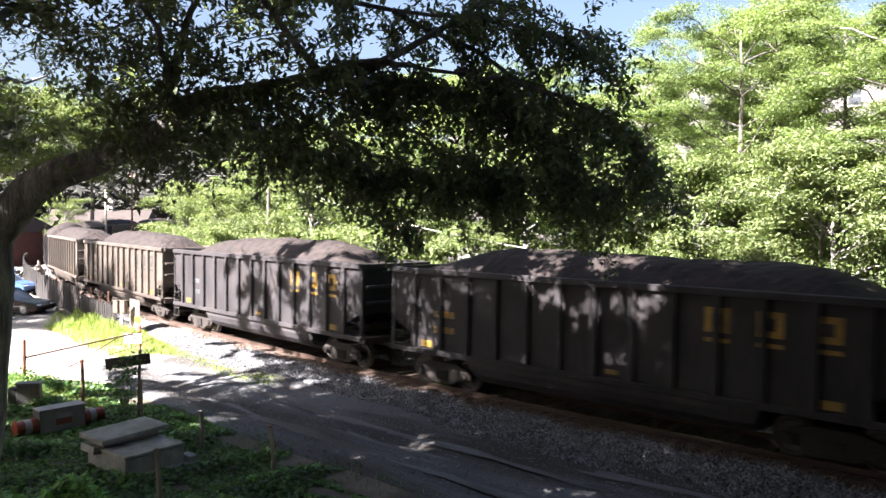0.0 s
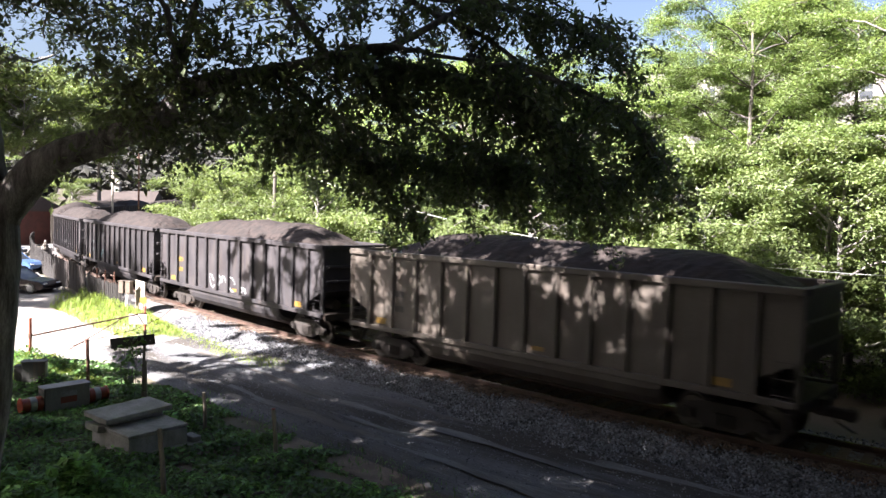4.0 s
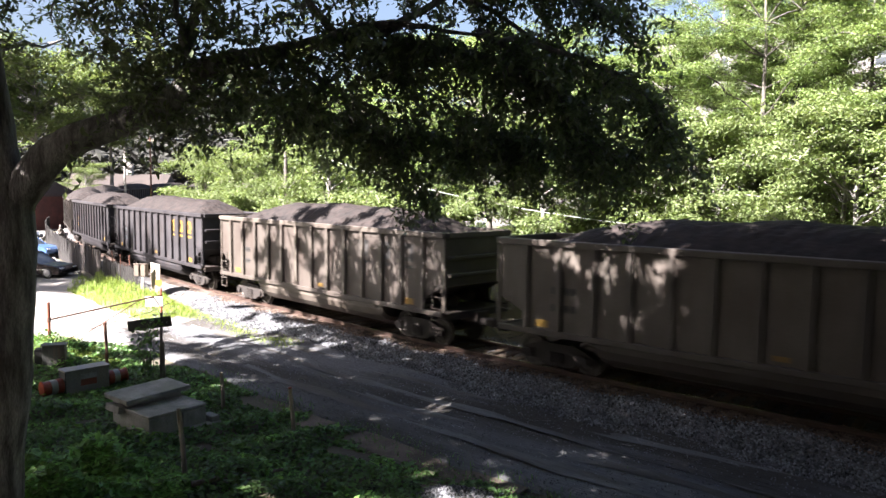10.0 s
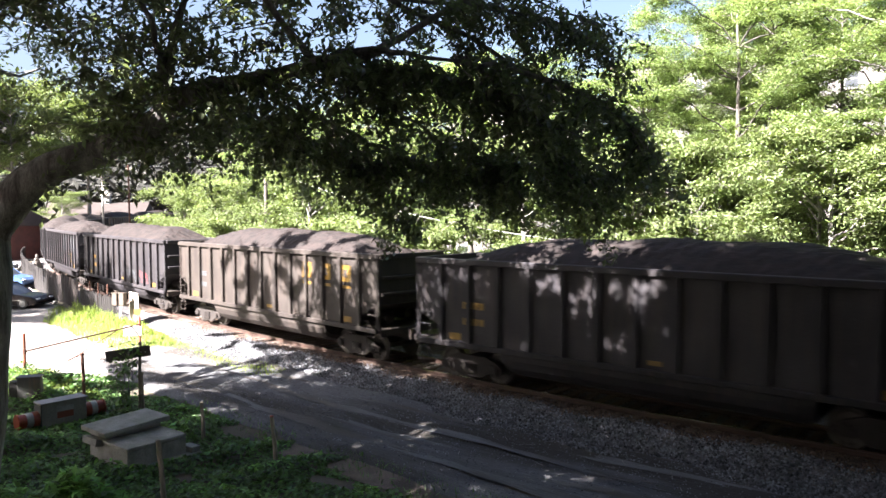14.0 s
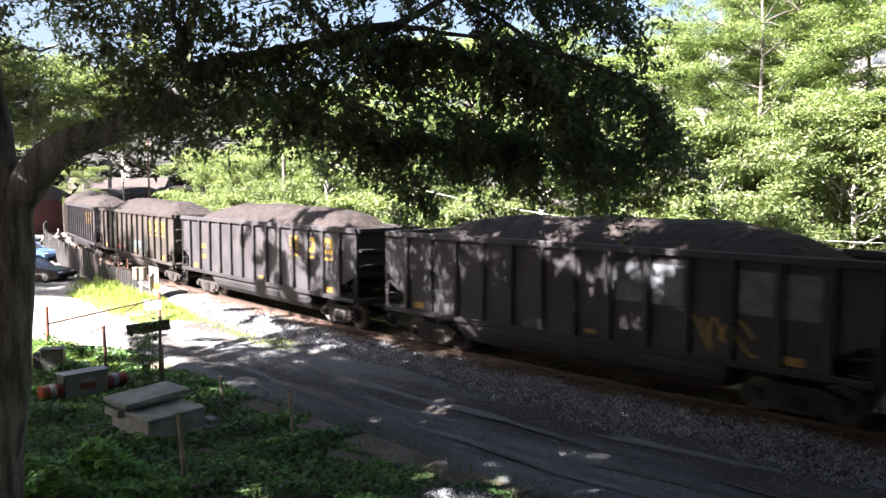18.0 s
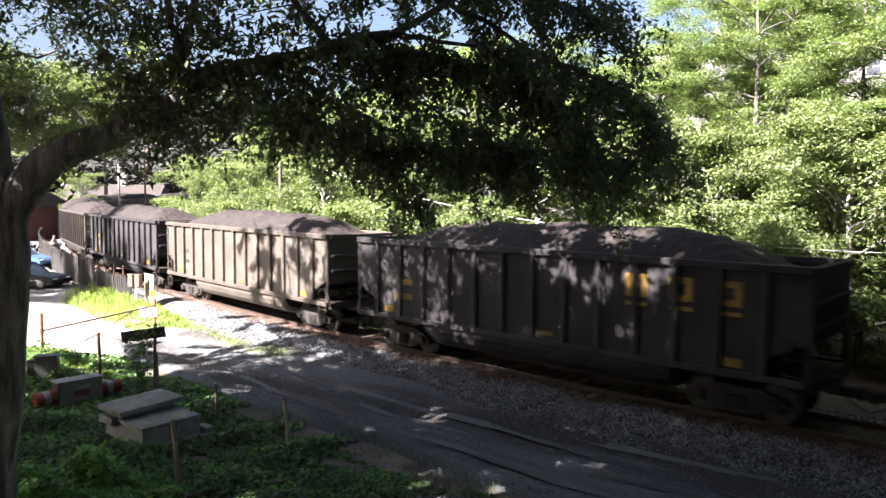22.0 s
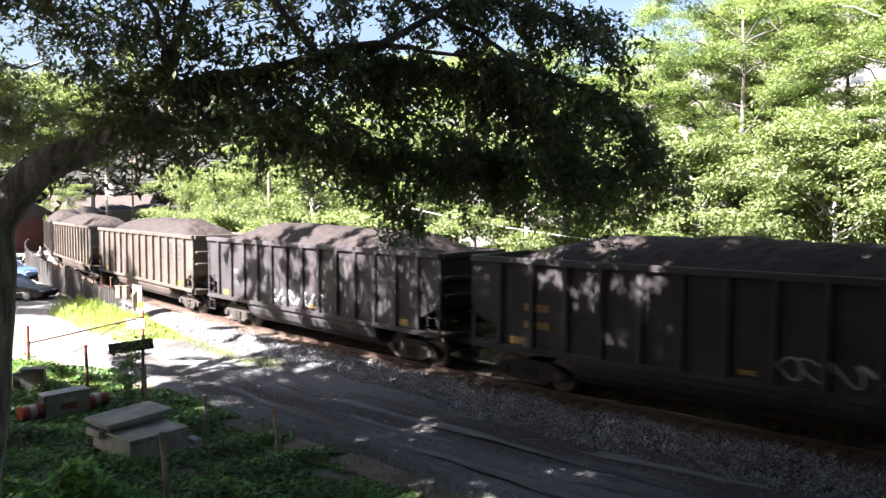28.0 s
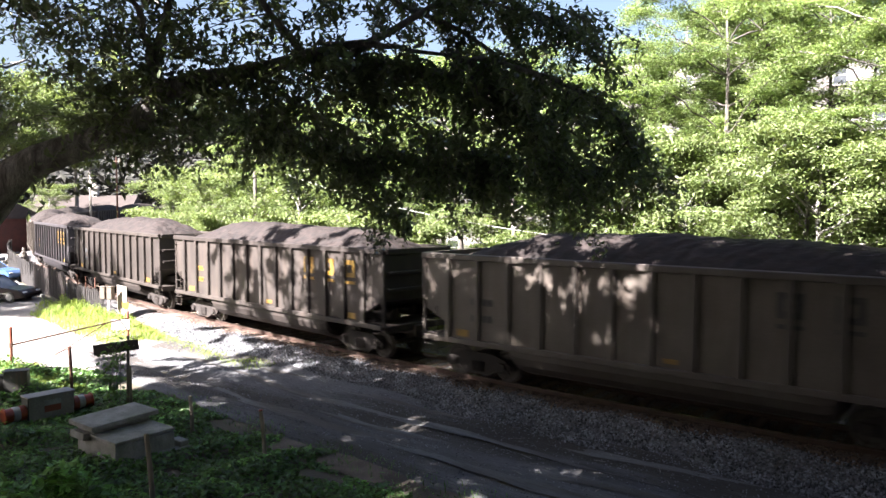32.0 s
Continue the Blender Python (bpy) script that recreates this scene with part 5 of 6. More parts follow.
# ---- utility pedestal ----
t = thing("utility_box", pose(-11.72, 21.55, gz(-11.72, 21.55), 0, 0, 15), "grey metal utility cabinet on short legs", "utility box")
b = part("body", G().box((0, 0, 0.5), (0.62, 0.34, 0.75), bevel=0.02), M_GREYBOX, t)
part("door", G().box((0.08, -0.178, 0.5), (0.4, 0.014, 0.66), bevel=0.004), M_GREYBOX, t)
part("side_unit", G().box((-0.42, 0, 0.48), (0.22, 0.28, 0.6), bevel=0.02), M_BLACKMARK, t)
part("roof", G().box((0, 0, 0.89), (0.68, 0.4, 0.03), bevel=0.008), M_GREYBOX, t)
for dx in (-0.25, 0.25):
    part("leg", G().box((dx, 0, 0.05), (0.06, 0.25, 0.3)), M_GREYBOX, t)

# ---- barricade: striped drums lying either side of a box ----
bx, by = -9.9, 19.7
t = thing("barrier_box", pose(bx, by, gz(bx, by), 0, 0, 48), "grey metal box with a pale lid and red and white label", "box")
part("body", G().box((0, 0, 0.34), (1.15, 0.42, 0.62), bevel=0.015), M_CABINET, t)
part("lid", G().box((0, 0, 0.67), (1.22, 0.50, 0.04), bevel=0.01), M_CABINET, t)
part("label_band", G().box((0.02, -0.214, 0.47), (0.42, 0.006, 0.14)), M_WHITEP, t)
part("label_band", G().box((0.02, -0.214, 0.31), (0.42, 0.006, 0.17)), M_REDP, t)
part("side_plate", G().box((-0.585, 0, 0.34), (0.02, 0.44, 0.64)), M_BLACKMARK, t)
for s in (-1, 1):
    cx, cy = bx + s * 0.845 * math.cos(radians(48)), by + s * 0.845 * math.sin(radians(48))
    t = thing("traffic_drum", pose(cx, cy, gz(cx, cy) + 0.21, 0, 0, 48), "orange and white striped traffic drum lying on its side", "traffic drum", "traffic drums")
    for k, (x0, x1, mt) in enumerate(((-0.25, -0.1, M_WHITEP), (-0.1, 0.06, M_ORANGE), (-0.34, -0.34, None), (0.06, 0.25, M_ORANGE))):
        if mt is None:
            continue
        a0, a1 = (x0, x1) if s > 0 else (-x1, -x0)
        if k == 1:
            mt, nm = M_WHITEP, "white_band"
        elif k == 0:
            mt, nm = M_ORANGE, "orange_band"
        else:
            nm = "orange_band"
        r = 0.205 - 0.008 * k
        part(nm, G().lathe([(r * 0.97, a0 + 0.001), (r, a0 + 0.02), (r, a1 - 0.02), (r * 0.97, a1 - 0.001)], 20, pose(0, 0, 0, 0, 90, 0)), mt, t)
    part("rim", G().lathe([(0.205, s * 0.25), (0.215, s * 0.255), (0.205, s * 0.275), (0.18, s * 0.276)], 20, pose(0, 0, 0, 0, 90, 0)), M_ORANGE, t)

# ---- concrete vault ----
VA = math.degrees(math.atan2(0.78, 0.62))
vx, vy = -6.72, 16.78
vault = thing("concrete_vault", pose(vx, vy, gz(vx, vy) - 0.1, 0, 0, VA), "low grey concrete block vault with a loose slab lid", "concrete vault")
part("wall", G().box((0, 0, 0.26), (1.4, 1.62, 0.56), bevel=0.02), M_CONC, vault)
part("top", G().box((0, 0, 0.58), (1.46, 1.7, 0.07), bevel=0.015), M_CONC, vault)
for k, w in enumerate((0.82, 0.66)):
    part("block", G().box((-0.75 + (0.41 if k == 0 else 1.16), -0.82, 0.34), (w - 0.06, 0.05, 0.38), bevel=0.012), M_CONC, vault)
for k in range(4):
    part("block", G().box((-0.52 + 0.44 * k, -0.92, 0.06), (0.42, 0.2, 0.2), bevel=0.015), M_CONC, vault)
part("block", G().box((0.88, -0.78, 0.14), (0.22, 0.4, 0.3), bevel=0.015), M_CONC, vault)
part("riser", G().box((0.02, 0.52, 0.68), (1.35, 0.72, 0.14), bevel=0.01), M_CONC, vault)
part("block", G().box((-0.86, 0.5, 0.42), (0.2, 0.6, 0.16), pose(0, 0, 0, 0, 10, 0), bevel=0.015), M_CONC, vault)
t = thing("slab", pose(vx - 0.78 * 0.45, vy + 0.62 * 0.45, gz(vx, vy) + 0.652, 1.5, -1, VA + 2), "thick grey concrete slab lying on the vault", "concrete slab")
part("slab", G().box((0, 0, 0.06), (1.66, 0.98, 0.11), bevel=0.015), M_CONC, t)
# fallen log
t = thing("fallen_branch", pose(-3.9, 13.6, gz(-3.9, 13.6) + 0.06, 0, 0, 25), "weathered fallen branch among the weeds", "branch")
part("wood", G().tube([(-0.9, 0, 0), (-0.3, 0.06, 0.03), (0.3, 0, 0.02), (0.8, -0.1, 0.06)], [0.06, 0.055, 0.05, 0.03], 8), M_OLDWOOD, t)


# ---- broken rock ----
def rock_pile(name, x, y, rx, ry, h, size, n, material, seed, label):
    rng = np.random.default_rng(seed)
    t = thing(name, pose(x, y, gz(x, y)), label, "rock pile")
    a, r = rng.uniform(0, 2 * np.pi, n), np.sqrt(rng.uniform(0, 1, n))
    c = np.stack([rx * r * np.cos(a), ry * r * np.sin(a), np.maximum(h * (1 - r) * rng.uniform(0.85, 1.05, n), 0.02)], 1)
    part("rubble", stones_mesh("rubble", c, size, material, rng), None, t)["kind"] = "stuff"
    part("core", G().lathe([(rx, -0.05), (rx * 0.55, h * 0.38), (rx * 0.12, h * 0.86)], 14, Matrix.Diagonal((1, ry / rx, 1, 1))), material, t)


OCT = np.array([(1, 0, 0), (-1, 0, 0), (0, 1, 0), (0, -1, 0), (0, 0, 1), (0, 0, -1)], float)
OCT_F = np.array([(0, 2, 4), (2, 1, 4), (1, 3, 4), (3, 0, 4), (2, 0, 5), (1, 2, 5), (3, 1, 5), (0, 3, 5)])


def stones_mesh(name, centres, size, material, rng):
    n = len(centres)
    v = OCT[None] * (size * rng.uniform(0.5, 1.2, (n, 6, 1)))
    a = rng.uniform(0, 6.28, n)
    b = rng.uniform(0, 1.57, n)
    ca, sa, cb, sb = np.cos(a), np.sin(a), np.cos(b), np.sin(b)
    R = np.stack([np.stack([ca, -sa * cb, sa * sb], -1), np.stack([sa, ca * cb, -ca * sb], -1), np.stack([0 * a, sb, cb], -1)], 1)
    v = np.einsum("nij,nkj->nki", R, v) + centres[:, None, :]
    f = (OCT_F[None] + 6 * np.arange(n)[:, None, None]).reshape(-1, 3)
    return array_mesh(name, v.reshape(-1, 3), f, material)


x, y, _ = on_line(-55, 2.5)
rock_pile("rock_pile", x, y, 0.5, 0.8, 2.3, 0.12, 420, M_ROCK, 3, "pale heap of broken rock between fence and railway")
rock_pile("gravel_heap", 0.2, 12.9, 1.0, 0.7, 0.28, 0.035, 2500, M_STONE, 4, "small heap of blue-grey gravel in the grass")


rock_pile("gravel_heap", -8.2, 14.3, 0.8, 0.6, 0.14, 0.035, 1400, M_STONE, 6, "low spread of blue-grey gravel beside the old tree")


# ---- wires and poles ----
def pole(x, y, h, r, label, arm=0, material=None):
    t = thing("utility_pole", pose(x, y, gz(x, y)), label, "utility pole", "utility poles")
    part("shaft", G().tube([(0, 0, -0.3), (0, 0, h)], [r, r * 0.7], 10), material or M_OLDWOOD, t)
    if arm:
        part("crossarm", G().box((0, 0, h - 0.5), (arm, 0.1, 0.12)), M_OLDWOOD, t)
        for s in (-1, 0.3, 1):
            part("insulator", G().lathe([(0.04, h - 0.44), (0.06, h - 0.38), (0.05, h - 0.3), (0.02, h - 0.28)], 8, pose(s * arm * 0.45, 0, 0)), M_CABINET, t)
    return t


x, y, _ = on_line(-27.2, -4.5)
pole(x, y, 7.6, 0.13, "slim weathered utility pole behind the railway", 0, M_BARK2)
t = thing("overhead_wire", pose(0, 0, 0), "sagging bright overhead wire behind the railway", "cable")
pts = []
for q in range(41):
    s = -27.2 + q * 1.2
    x, y, _ = on_line(s, -4.5)
    pts.append((x, y, 3.74 + 0.0053 * max(2.0 - s, 0) ** 1.95 + (0.004 * max(s - 2, 0) ** 2)))
part("strand", G().tube(pts, 0.011, 5), M_WIRE, t)
x, y, _ = on_line(20.8, -4.5)
pole(x, y, 7.2, 0.15, "weathered utility pole behind the railway", 1.6)
p1 = pole(-44.4, 110, 12.4, 0.16, "distant brown utility pole with a lamp arm", 1.8, M_RUSTPIPE)
part("lamp", G().box((1.0, 0, 12.25), (0.7, 0.25, 0.14), bevel=0.04), M_CABINET, p1)
p2 = pole(-43.9, 100, 10.2, 0.18, "distant pale utility pole with a transformer", 0, M_CABINET)
part("transformer", G().lathe([(0.2, 8.2), (0.26, 8.25), (0.26, 9.0), (0.2, 9.08)], 12, pose(0.3, -0.3, 0)), M_CABINET, p2)
t = thing("overhead_wire", pose(0, 0, 0), "pale wire between two distant poles", "cable")
part("strand", G().tube([(-70, 96, 9.3), (-58, 100, 9.6), (-44.4, 110, 11.8), (-30, 121, 12.2)], 0.03, 5), M_WIRE, t)


# ---- buildings ----
def house(x, y, w, d, h, roof_h, turn, wall, roof, label, rows, cols, ridge_x=True, cupola=False):
    t = thing("house", pose(x, y, gz(x, y) - 0.1, 0, 0, turn), label, "building", "buildings")
    part("wall", G().box((0, 0, h / 2), (w, d, h)), wall, t)
    e = 0.45
    if roof_h > 0.8:
        a, b = (w / 2 + e, d / 2 + e)
        o = h - 0.15
        if ridge_x:
            v = [(-a, -b, o), (a, -b, o), (a, b, o), (-a, b, o), (-a, 0, o + roof_h), (a, 0, o + roof_h)]
            f = [(0, 1, 5, 4), (2, 3, 4, 5), (0, 4, 3), (1, 2, 5), (0, 3, 2, 1)]
        else:
            v = [(-a, -b, o), (a, -b, o), (a, b, o), (-a, b, o), (0, -b, o + roof_h), (0, b, o + roof_h)]
            f = [(1, 2, 5, 4), (3, 0, 4, 5), (0, 1, 4), (2, 3, 5), (0, 3, 2, 1)]
        part("roof", G().add(v, f), roof, t)
    else:
        part("roof", G().box((0, 0, h + 0.1), (w + 0.5, d + 0.5, 0.3), bevel=0.05), roof, t)
    if cupola:
        zc = h - 0.15 + roof_h
        c = part("cupola", G().box((1.2, 0, zc + 0.5), (1.3, 1.3, 1.5), bevel=0.03), M_WHITEP, t, "white louvred cupola")
        part("cupola_roof", G().lathe([(1.1, zc + 1.2), (0.9, zc + 1.5), (0.4, zc + 1.9), (0.05, zc + 2.1)], 8, pose(1.2, 0, 0)), M_CABINET, c)
    for r in range(rows):
        for c in range(cols):
            wx, wz = -w / 2 + (c + 0.5) * w / cols, 1.0 + r * (h - 0.6) / rows + 0.8
            win = part("window", G().box((wx, -d / 2 - 0.02, wz), (1.1, 0.08, 1.5), bevel=0.01), M_WHITEP, t)
            part("pane", G().box((wx, -d / 2 - 0.065, wz + 0.36), (0.92, 0.02, 0.62)), M_GLASS, win)
            part("pane", G().box((wx, -d / 2 - 0.065, wz - 0.36), (0.92, 0.02, 0.62)), M_GLASS, win)
            part("sill", G().box((wx, -d / 2 - 0.08, wz - 0.8), (1.25, 0.2, 0.08)), wall, win)
    return t


house(-58.5, 132, 16, 11, 4.4, 2.9, 8, M_BRICK, M_ROOF, "dusty brick building with a shingle roof and a white cupola", 1, 5, True, True)
house(-52, 88, 11, 9, 4.2, 2.2, -25, M_BRICK, M_ROOF, "red brick building with a low shingle roof", 1, 4)
house(34, 62, 34, 12, 18.0, 0.5, -28, M_PALEWALL, M_ROOF, "tall pale building half hidden by the trees", 5, 12)
house(8.5, 72, 12, 10, 15.5, 2.5, -10, M_PALEWALL, M_ROOF, "pale house with a shingle roof behind the trees", 4, 4)


# ---- far wooded hillside ----
def far_woods():
    rng = np.random.default_rng(17)
    n = 5200
    a = rng.uniform(radians(20), radians(165), n)
    r = rng.uniform(185, 480, n)
    x, y = r * np.cos(a), r * np.sin(a)
    z = ground_z(x, y)
    k = 46
    c = np.repeat(np.stack([x, y, z], 1), k, 0)
    c = c + rng.normal(0, 1, c.shape) * np.array([3.0, 3.0, 3.0]) + np.array([0, 0, 7.0])
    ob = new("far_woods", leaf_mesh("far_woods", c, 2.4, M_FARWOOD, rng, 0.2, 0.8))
    tagged(ob, "dark wooded hillside in the haze", "woods", kind="stuff")


far_woods()


# ---- weeds and grass ----
def patch(name, n, area, height, size, material, seed, label, keep, narrow=0.5, droop=-0.2, category="plants", clump=1.0, top=None):
    """Leaves or blades over a stretch of ground; keep(x, y) says where they grow and how high."""
    rng = np.random.default_rng(seed)
    x, y = rng.uniform(area[0], area[1], n), rng.uniform(area[2], area[3], n)
    d, s = line_dist(x, y)
    h = keep(x, y, d, s) * (0.55 + 0.45 * np.sin(x * 2.3 * clump + 1.1 * np.sin(y * 1.7 * clump)) * np.sin(y * 1.9 * clump + 0.6))
    ok = h > 0.03
    x, y, h = x[ok], y[ok], h[ok]
    z = ground_z(x, y) + h * height * np.sqrt(rng.uniform(0.02, 1, len(x)))
    me = leaf_mesh(name, np.stack([x, y, z], 1), size, material, rng, droop, narrow)
    return tagged(new(name, me), label, category, kind="stuff")


def bank(x, y, d, s):
    mott = np.clip(0.55 + 0.9 * np.sin(x * 1.3 + 1.7 * np.sin(y * 0.9 + 0.4)) * np.sin(y * 1.1 + 1.3 * np.sin(x * 0.8)), 0.22, 1.25)
    edge = 7.35 + 0.35 * np.sin(s * 1.3) + 0.25 * np.sin(s * 3.1)
    near = np.clip((d - edge) / 1.2, 0, 1)
    bare = 1 - 0.75 * np.exp(-(((x + 1.0) / 1.6) ** 2 + ((y - 15.2) / 1.5) ** 2))
    vault_gap = 1 - np.exp(-(((x + 6.7) / 1.1) ** 2 + ((y - 16.8) / 1.1) ** 2))
    return near * (y < 25.2 - 0.25 * (x + 12)) * bare * vault_gap * (x < 3) * mott


patch("weeds", 84000, (-15, 2, 10.5, 25.5), 0.46, 0.145, M_WEED, 21, "low green weeds and ivy on the bank", bank, 0.6)
patch("weeds", 20000, (-9, -2, 11.5, 16.2), 1.0, 0.19, M_WEED2, 22, "tall leafy weeds on the bank",
      lambda x, y, d, s: bank(x, y, d, s) * np.clip(1.2 - ((x + 6.6) / 2.0) ** 2 - ((y - 13.2) / 1.5) ** 2, 0, 1), 0.55, 0.0)
patch("grass", 40000, (-20, -8, 29, 42), 0.85, 0.34, M_GRASS, 23, "tall bright grass between lot and railway",
      lambda x, y, d, s: np.clip(1.1 - ((d - 4.3) / 1.4) ** 2, 0, 1) * (s < -21.5) * (s > -35) * np.clip((-21.5 - s) / 2.0, 0.2, 1), 0.07, -1.25, "grass")
patch("grass", 14000, (-14, -5, 24, 34), 0.22, 0.2, M_GRASS, 24, "short grass tufts at the ballast's foot",
      lambda x, y, d, s: np.clip(1.0 - ((d - 3.5) / 0.75) ** 2, 0, 1) * (s < -13) * (s > -23), 0.09, -1.1, "grass")
patch("grass", 16000, (-16, -9.5, 21.5, 26), 0.3, 0.22, M_GRASS, 25, "sunlit grass by the gate post",
      lambda x, y, d, s: np.clip((d - 8.6) / 1.2, 0, 1) * (y > 22.2) * (y < 26), 0.1, -1.1, "grass")
patch("grass", 7000, (-10, 9, 9, 24), 0.09, 0.1, M_WEED, 28, "thin low grass on the middle of the road",
      lambda x, y, d, s: np.clip(np.exp(-((d - 5.3) / 0.35) ** 2) + np.exp(-((d - 3.3) / 0.25) ** 2) - 0.3, 0, 1) * (np.sin(s * 0.9) + np.sin(s * 2.3 + 1) > 0.4), 0.12, -0.9, "grass")
patch("grass", 9000, (-8, 3, 11.5, 22), 0.2, 0.18, M_WEED, 26, "scruffy grass along the road's edge",
      lambda x, y, d, s: np.clip(1.0 - ((d - 7.3) / 0.55) ** 2, 0, 1), 0.1, -1.1, "grass")


patch("weeds", 20000, (-13, -1, 11, 24.5), 0.62, 0.165, M_WEED2, 27, "clumps of fresh green weeds on the bank",
      lambda x, y, d, s: bank(x, y, d, s) * (np.sin(x * 1.9 + 2.0 * np.sin(y * 1.3)) * np.sin(y * 1.6 + 1.0) > 0.35), 0.5, 0.1)


# ---- unseen trees added behind and beside the camera to block sun and sky ----
SHADE = make_tree(pose(2.0, -1.5, gz(2, -1.5)), "unseen tall leafy tree added over the bank for shade", 41, 20.0, 0.36, 5.8, 8.8, 46, 14, 150, 0.32, M_LEAFSHADE, M_BARK, 0.6, "trees", spread=0.2, tight=0.4)
for x, y, turn in ((9.5, -4.5, 90), (16.5, -8.5, 200), (24, -13, 20), (-27, 4, 250), (6.2, 1.5, 160), (13.5, 0.2, 280), (20.5, -5, 75), (0.5, -7, 15), (-8.5, -3, 190)):
    copy_thing(SHADE, pose(x, y, gz(x, y), 0, 0, turn))
THIN = make_tree(pose(-14.8, 6.6, gz(-14.8, 6.6)), "unseen tall tree with an open crown, added over the bank for dappled shade", 44, 20.0, 0.34, 5.6, 8.8, 34, 6, 130, 0.34, M_LEAFSHADE, M_BARK, 0.7, "trees", spread=0.17, tight=0.35)
copy_thing(THIN, pose(-19.5, 5.5, gz(-19.5, 5.5), 0, 0, 140))
SPARSE = make_tree(pose(-18.6, 17.2, gz(-18.6, 17.2)), "unseen tall tree with sparse foliage, added beside the lot for dappled shade", 45, 19.0, 0.3, 5.4, 8.6, 26, 5, 110, 0.25, M_LEAFSHADE, M_BARK, 0.6, "trees", spread=0.13, tight=0.4)
copy_thing(SPARSE, pose(-5.8, 6.4, gz(-5.8, 6.4), 0, 0, 35))
# extra copy out of view, added to shade road and train
for x, y, turn in ((-12.2, 11.3, 140),):
    copy_thing(LEFT_TREE, pose(x, y, gz(x, y), 0, 0, turn))
LEANER = make_tree(pose(9.8, 3.2, gz(9.8, 3.2)), "unseen tall leafy tree leaning over the road, added for shade", 47, 17.0, 0.32, 6.6, 9.6, 40, 16, 110, 0.3, M_LEAFSHADE, M_BARK, 0.6, "trees", (1.5, 5.0))
for x, y, turn in ((4.2, -0.8, -4), (15.5, 0.0, 6), (-3.4, 0.4, 10)):
    copy_thing(LEANER, pose(x, y, gz(x, y), 0, 0, turn))
UNDER = make_tree(pose(14, -4, gz(14, -4)), "unseen dense bushy tree added on the bank to block low sky", 43, 9.5, 0.2, 3.6, 1.0, 34, 15, 120, 0.2, M_LEAFSHADE, M_BARK, 0.7, "trees")
for x, y, turn in ((20, -7.5, 40), (8, -9, 90), (2, -8.5, 140), (-4.5, -7.5, 200), (-10.5, -4.5, 250), (-15.5, 0, 300), (28, -12, 20), (36, -18, 70), (13, -14, 10), (-2, -15, 100), (-16, -9, 60), (22, -17, 33), (44, -26, 111)):
    copy_thing(UNDER, pose(x, y, gz(x, y), 0, 0, turn))


# ---- sleepers and loose ballast ----
TIE = G().box((0, 0, -0.235), (0.23, 2.6, 0.17), bevel=0.015).mesh("sleeper", M_TIE)
for k in range(170):
    s = -62 + k * 0.5
    x, y, a = on_line(s)
    part("sleeper", TIE, None, TRACK, m=pose(x, y, 0.01, 0, 0, math.degrees(a) + 0.8 * math.sin(k * 5.1)))


def loose_ballast():
    rng = np.random.default_rng(9)
    n = 42000
    s = -24 + 36 * rng.uniform(0, 1, n) ** 0.9
    o = np.where(rng.random(n) < 0.85, rng.uniform(0.85, 3.25, n), rng.uniform(-2.0, 0.85, n))
    x, y, _ = on_line(s, o)
    z = np.interp(o, [-1.75, 0, 0.9, 1.75, 2.3, 2.75, 3.2], [-0.2, -0.19, -0.17, -0.2, -0.36, -0.45, -0.46])
    c = np.stack([x, y, z + rng.uniform(-0.01, 0.025, n)], 1)
    near = abs(o) < 1.35 + 0.25 * np.sin(s * 1.9) + rng.normal(0, 0.15, n)
    part("loose_ballast", stones_mesh("loose_ballast", c[~near], 0.044, M_STONE, rng), None, TRACK)["kind"] = "stuff"
    part("loose_ballast", stones_mesh("loose_ballast", c[near], 0.044, M_RUSTSTONE, rng), None, TRACK, "rust-stained ballast beside the rails")["kind"] = "stuff"


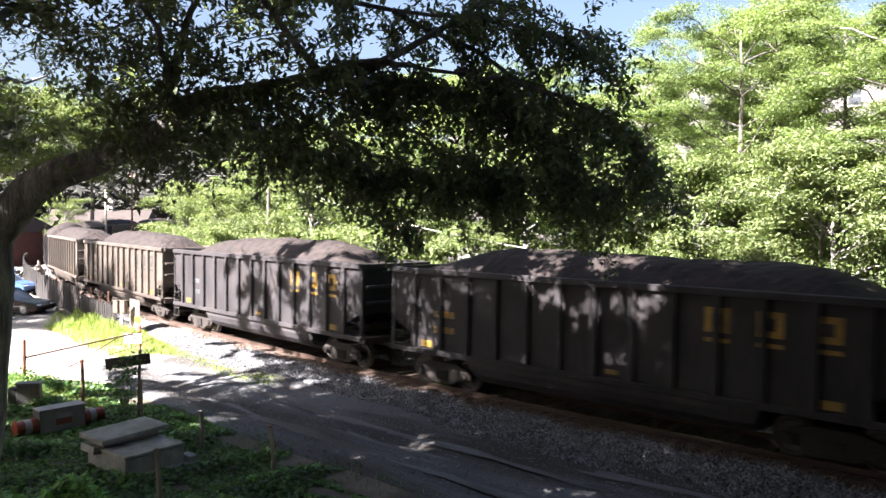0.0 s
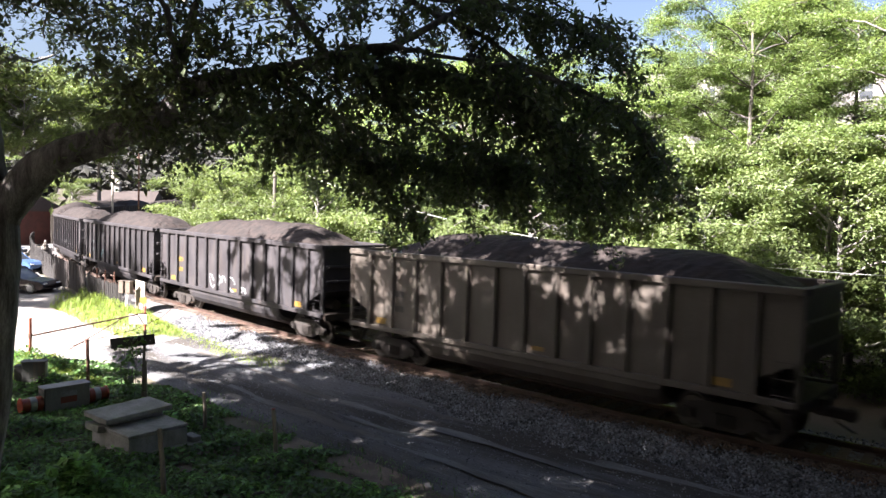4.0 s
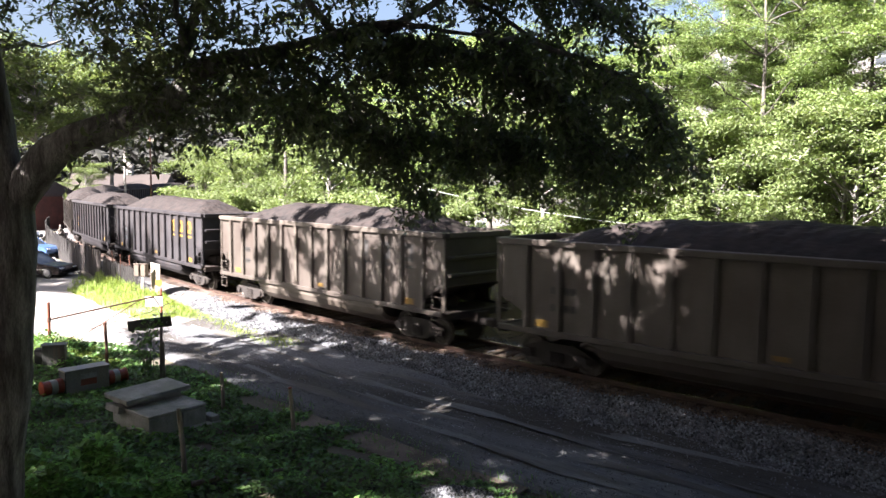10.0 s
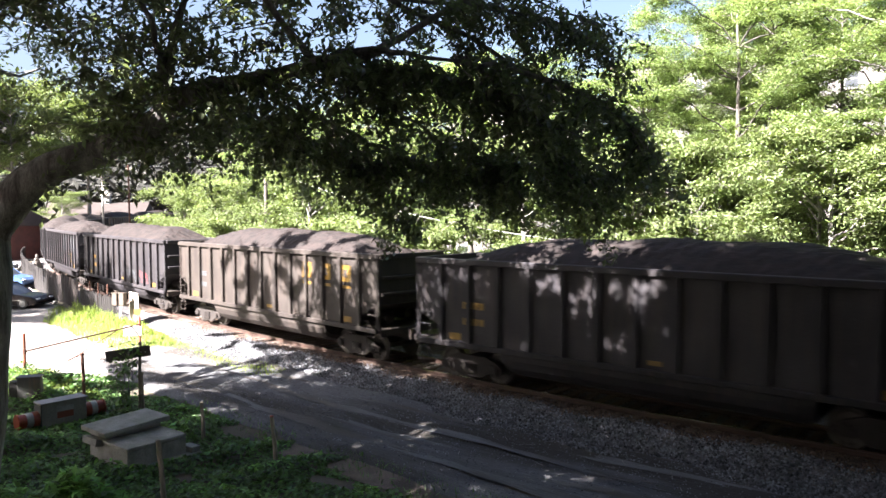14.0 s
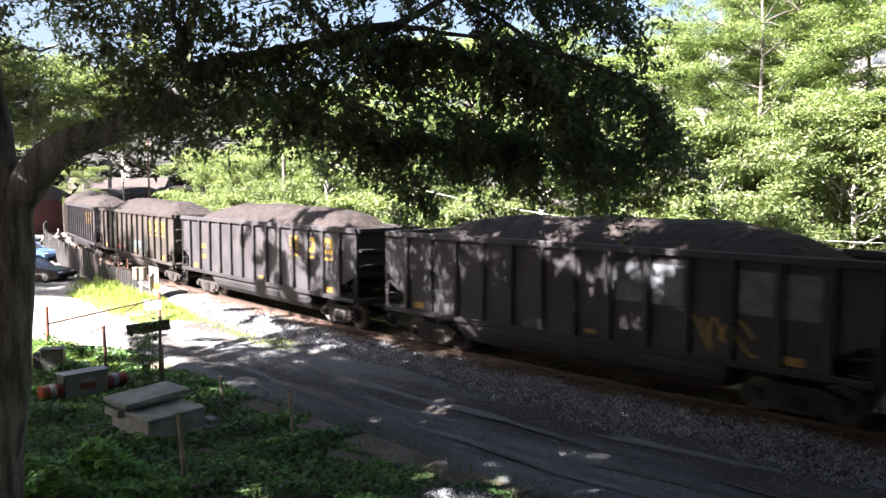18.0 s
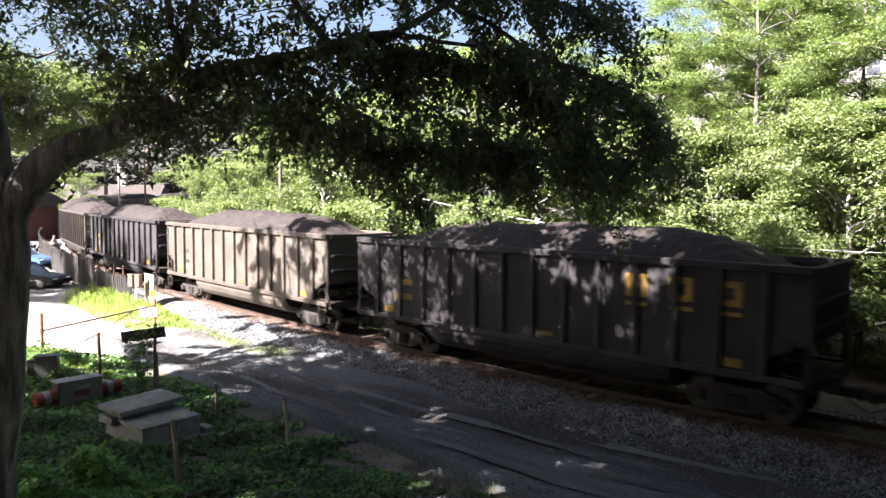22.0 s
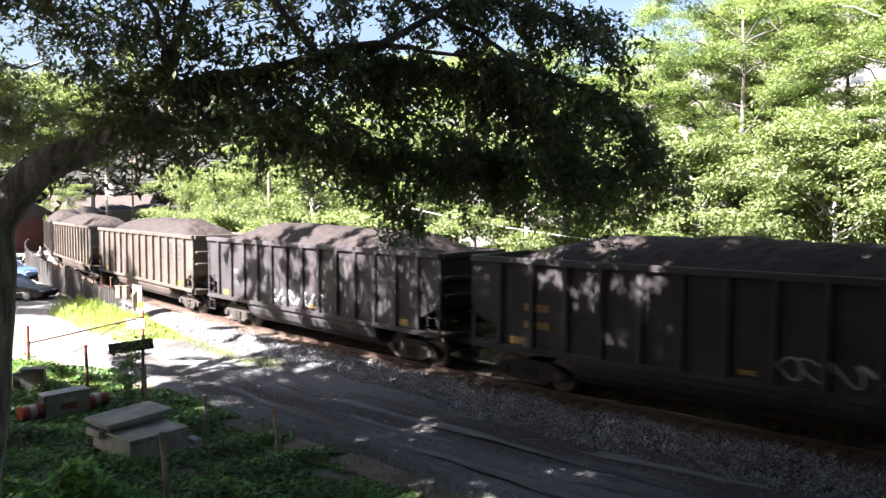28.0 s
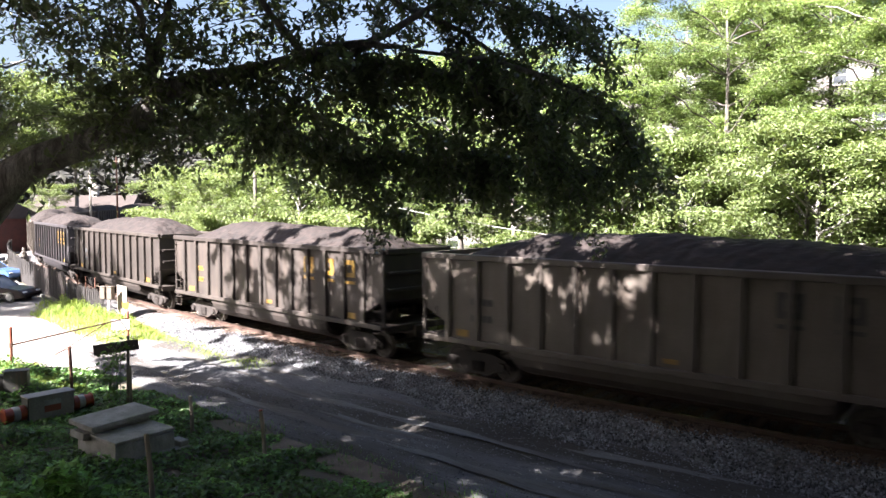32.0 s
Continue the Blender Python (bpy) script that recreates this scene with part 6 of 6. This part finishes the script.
def road_litter():
    rng = np.random.default_rng(19)
    n = 9000
    s = -20 + 34 * rng.uniform(0, 1, n)
    o = rng.uniform(2.9, 7.3, n)
    x, y, _ = on_line(s, o)
    c = np.stack([x, y, ground_z(x, y) + 0.072 + np.array([rut_relief(a, b) for a, b in zip(s, o)])], 1)
    ob = new("loose_gravel", stones_mesh("loose_gravel", c, 0.022, M_STONE, rng))
    tagged(ob, "scattered loose stones on the dirt road", "gravel", kind="stuff")
    g = G()
    for k in range(70):
        q = rng.integers(0, n)
        a, ln = rng.uniform(0, 6.28), rng.uniform(0.1, 0.4)
        p = Vector(c[q]) + Vector((0, 0, 0.01))
        g.tube([p, p + Vector((math.cos(a) * ln, math.sin(a) * ln, 0.02))], 0.008, 4)
    tagged(new("fallen_twigs", g.mesh("fallen_twigs", M_BARK)), "small fallen twigs on the dirt road", "twigs", kind="stuff")


loose_ballast()
road_litter()


# ---- tall trees behind the brick building ----
BIG = make_tree(pose(-58, 104, gz(-58, 104)), "tall green tree rising behind the brick building", 51, 22.5, 0.45, 6.5, 11.0, 30, 12, 110, 0.42, M_LEAF3, M_BARK, 0.6, "trees", spread=0.6)
for x, y, turn in ((-66, 100, 80), (-72, 108, 190), (-53, 116, 300)):
    copy_thing(BIG, pose(x, y, gz(x, y), 0, 0, turn))

for p in PROTO:
    for o in (*p.children_recursive, p):
        bpy.data.objects.remove(o)


# ---- what moves ----
def motions():
    for j, car in CARS:
        base = 140.986 - 16.15 * (j + 0.5) + (LAG.get(j, 0) + LAG.get(j + 1, 0)) / 2
        rows = []
        for t in TIMES:
            s = base + travel(t)
            xa, ya, _ = on_line(s - SPAN)
            xb, yb, _ = on_line(s + SPAN)
            za, zb = float(rise(s - SPAN)), float(rise(s + SPAN))
            rows.append((t, pose((xa + xb) / 2, (ya + yb) / 2, (za + zb) / 2, 0, math.degrees(math.atan2(za - zb, 2 * SPAN)), math.degrees(math.atan2(yb - ya, xb - xa)))))
        walk(car, rows)


motions()
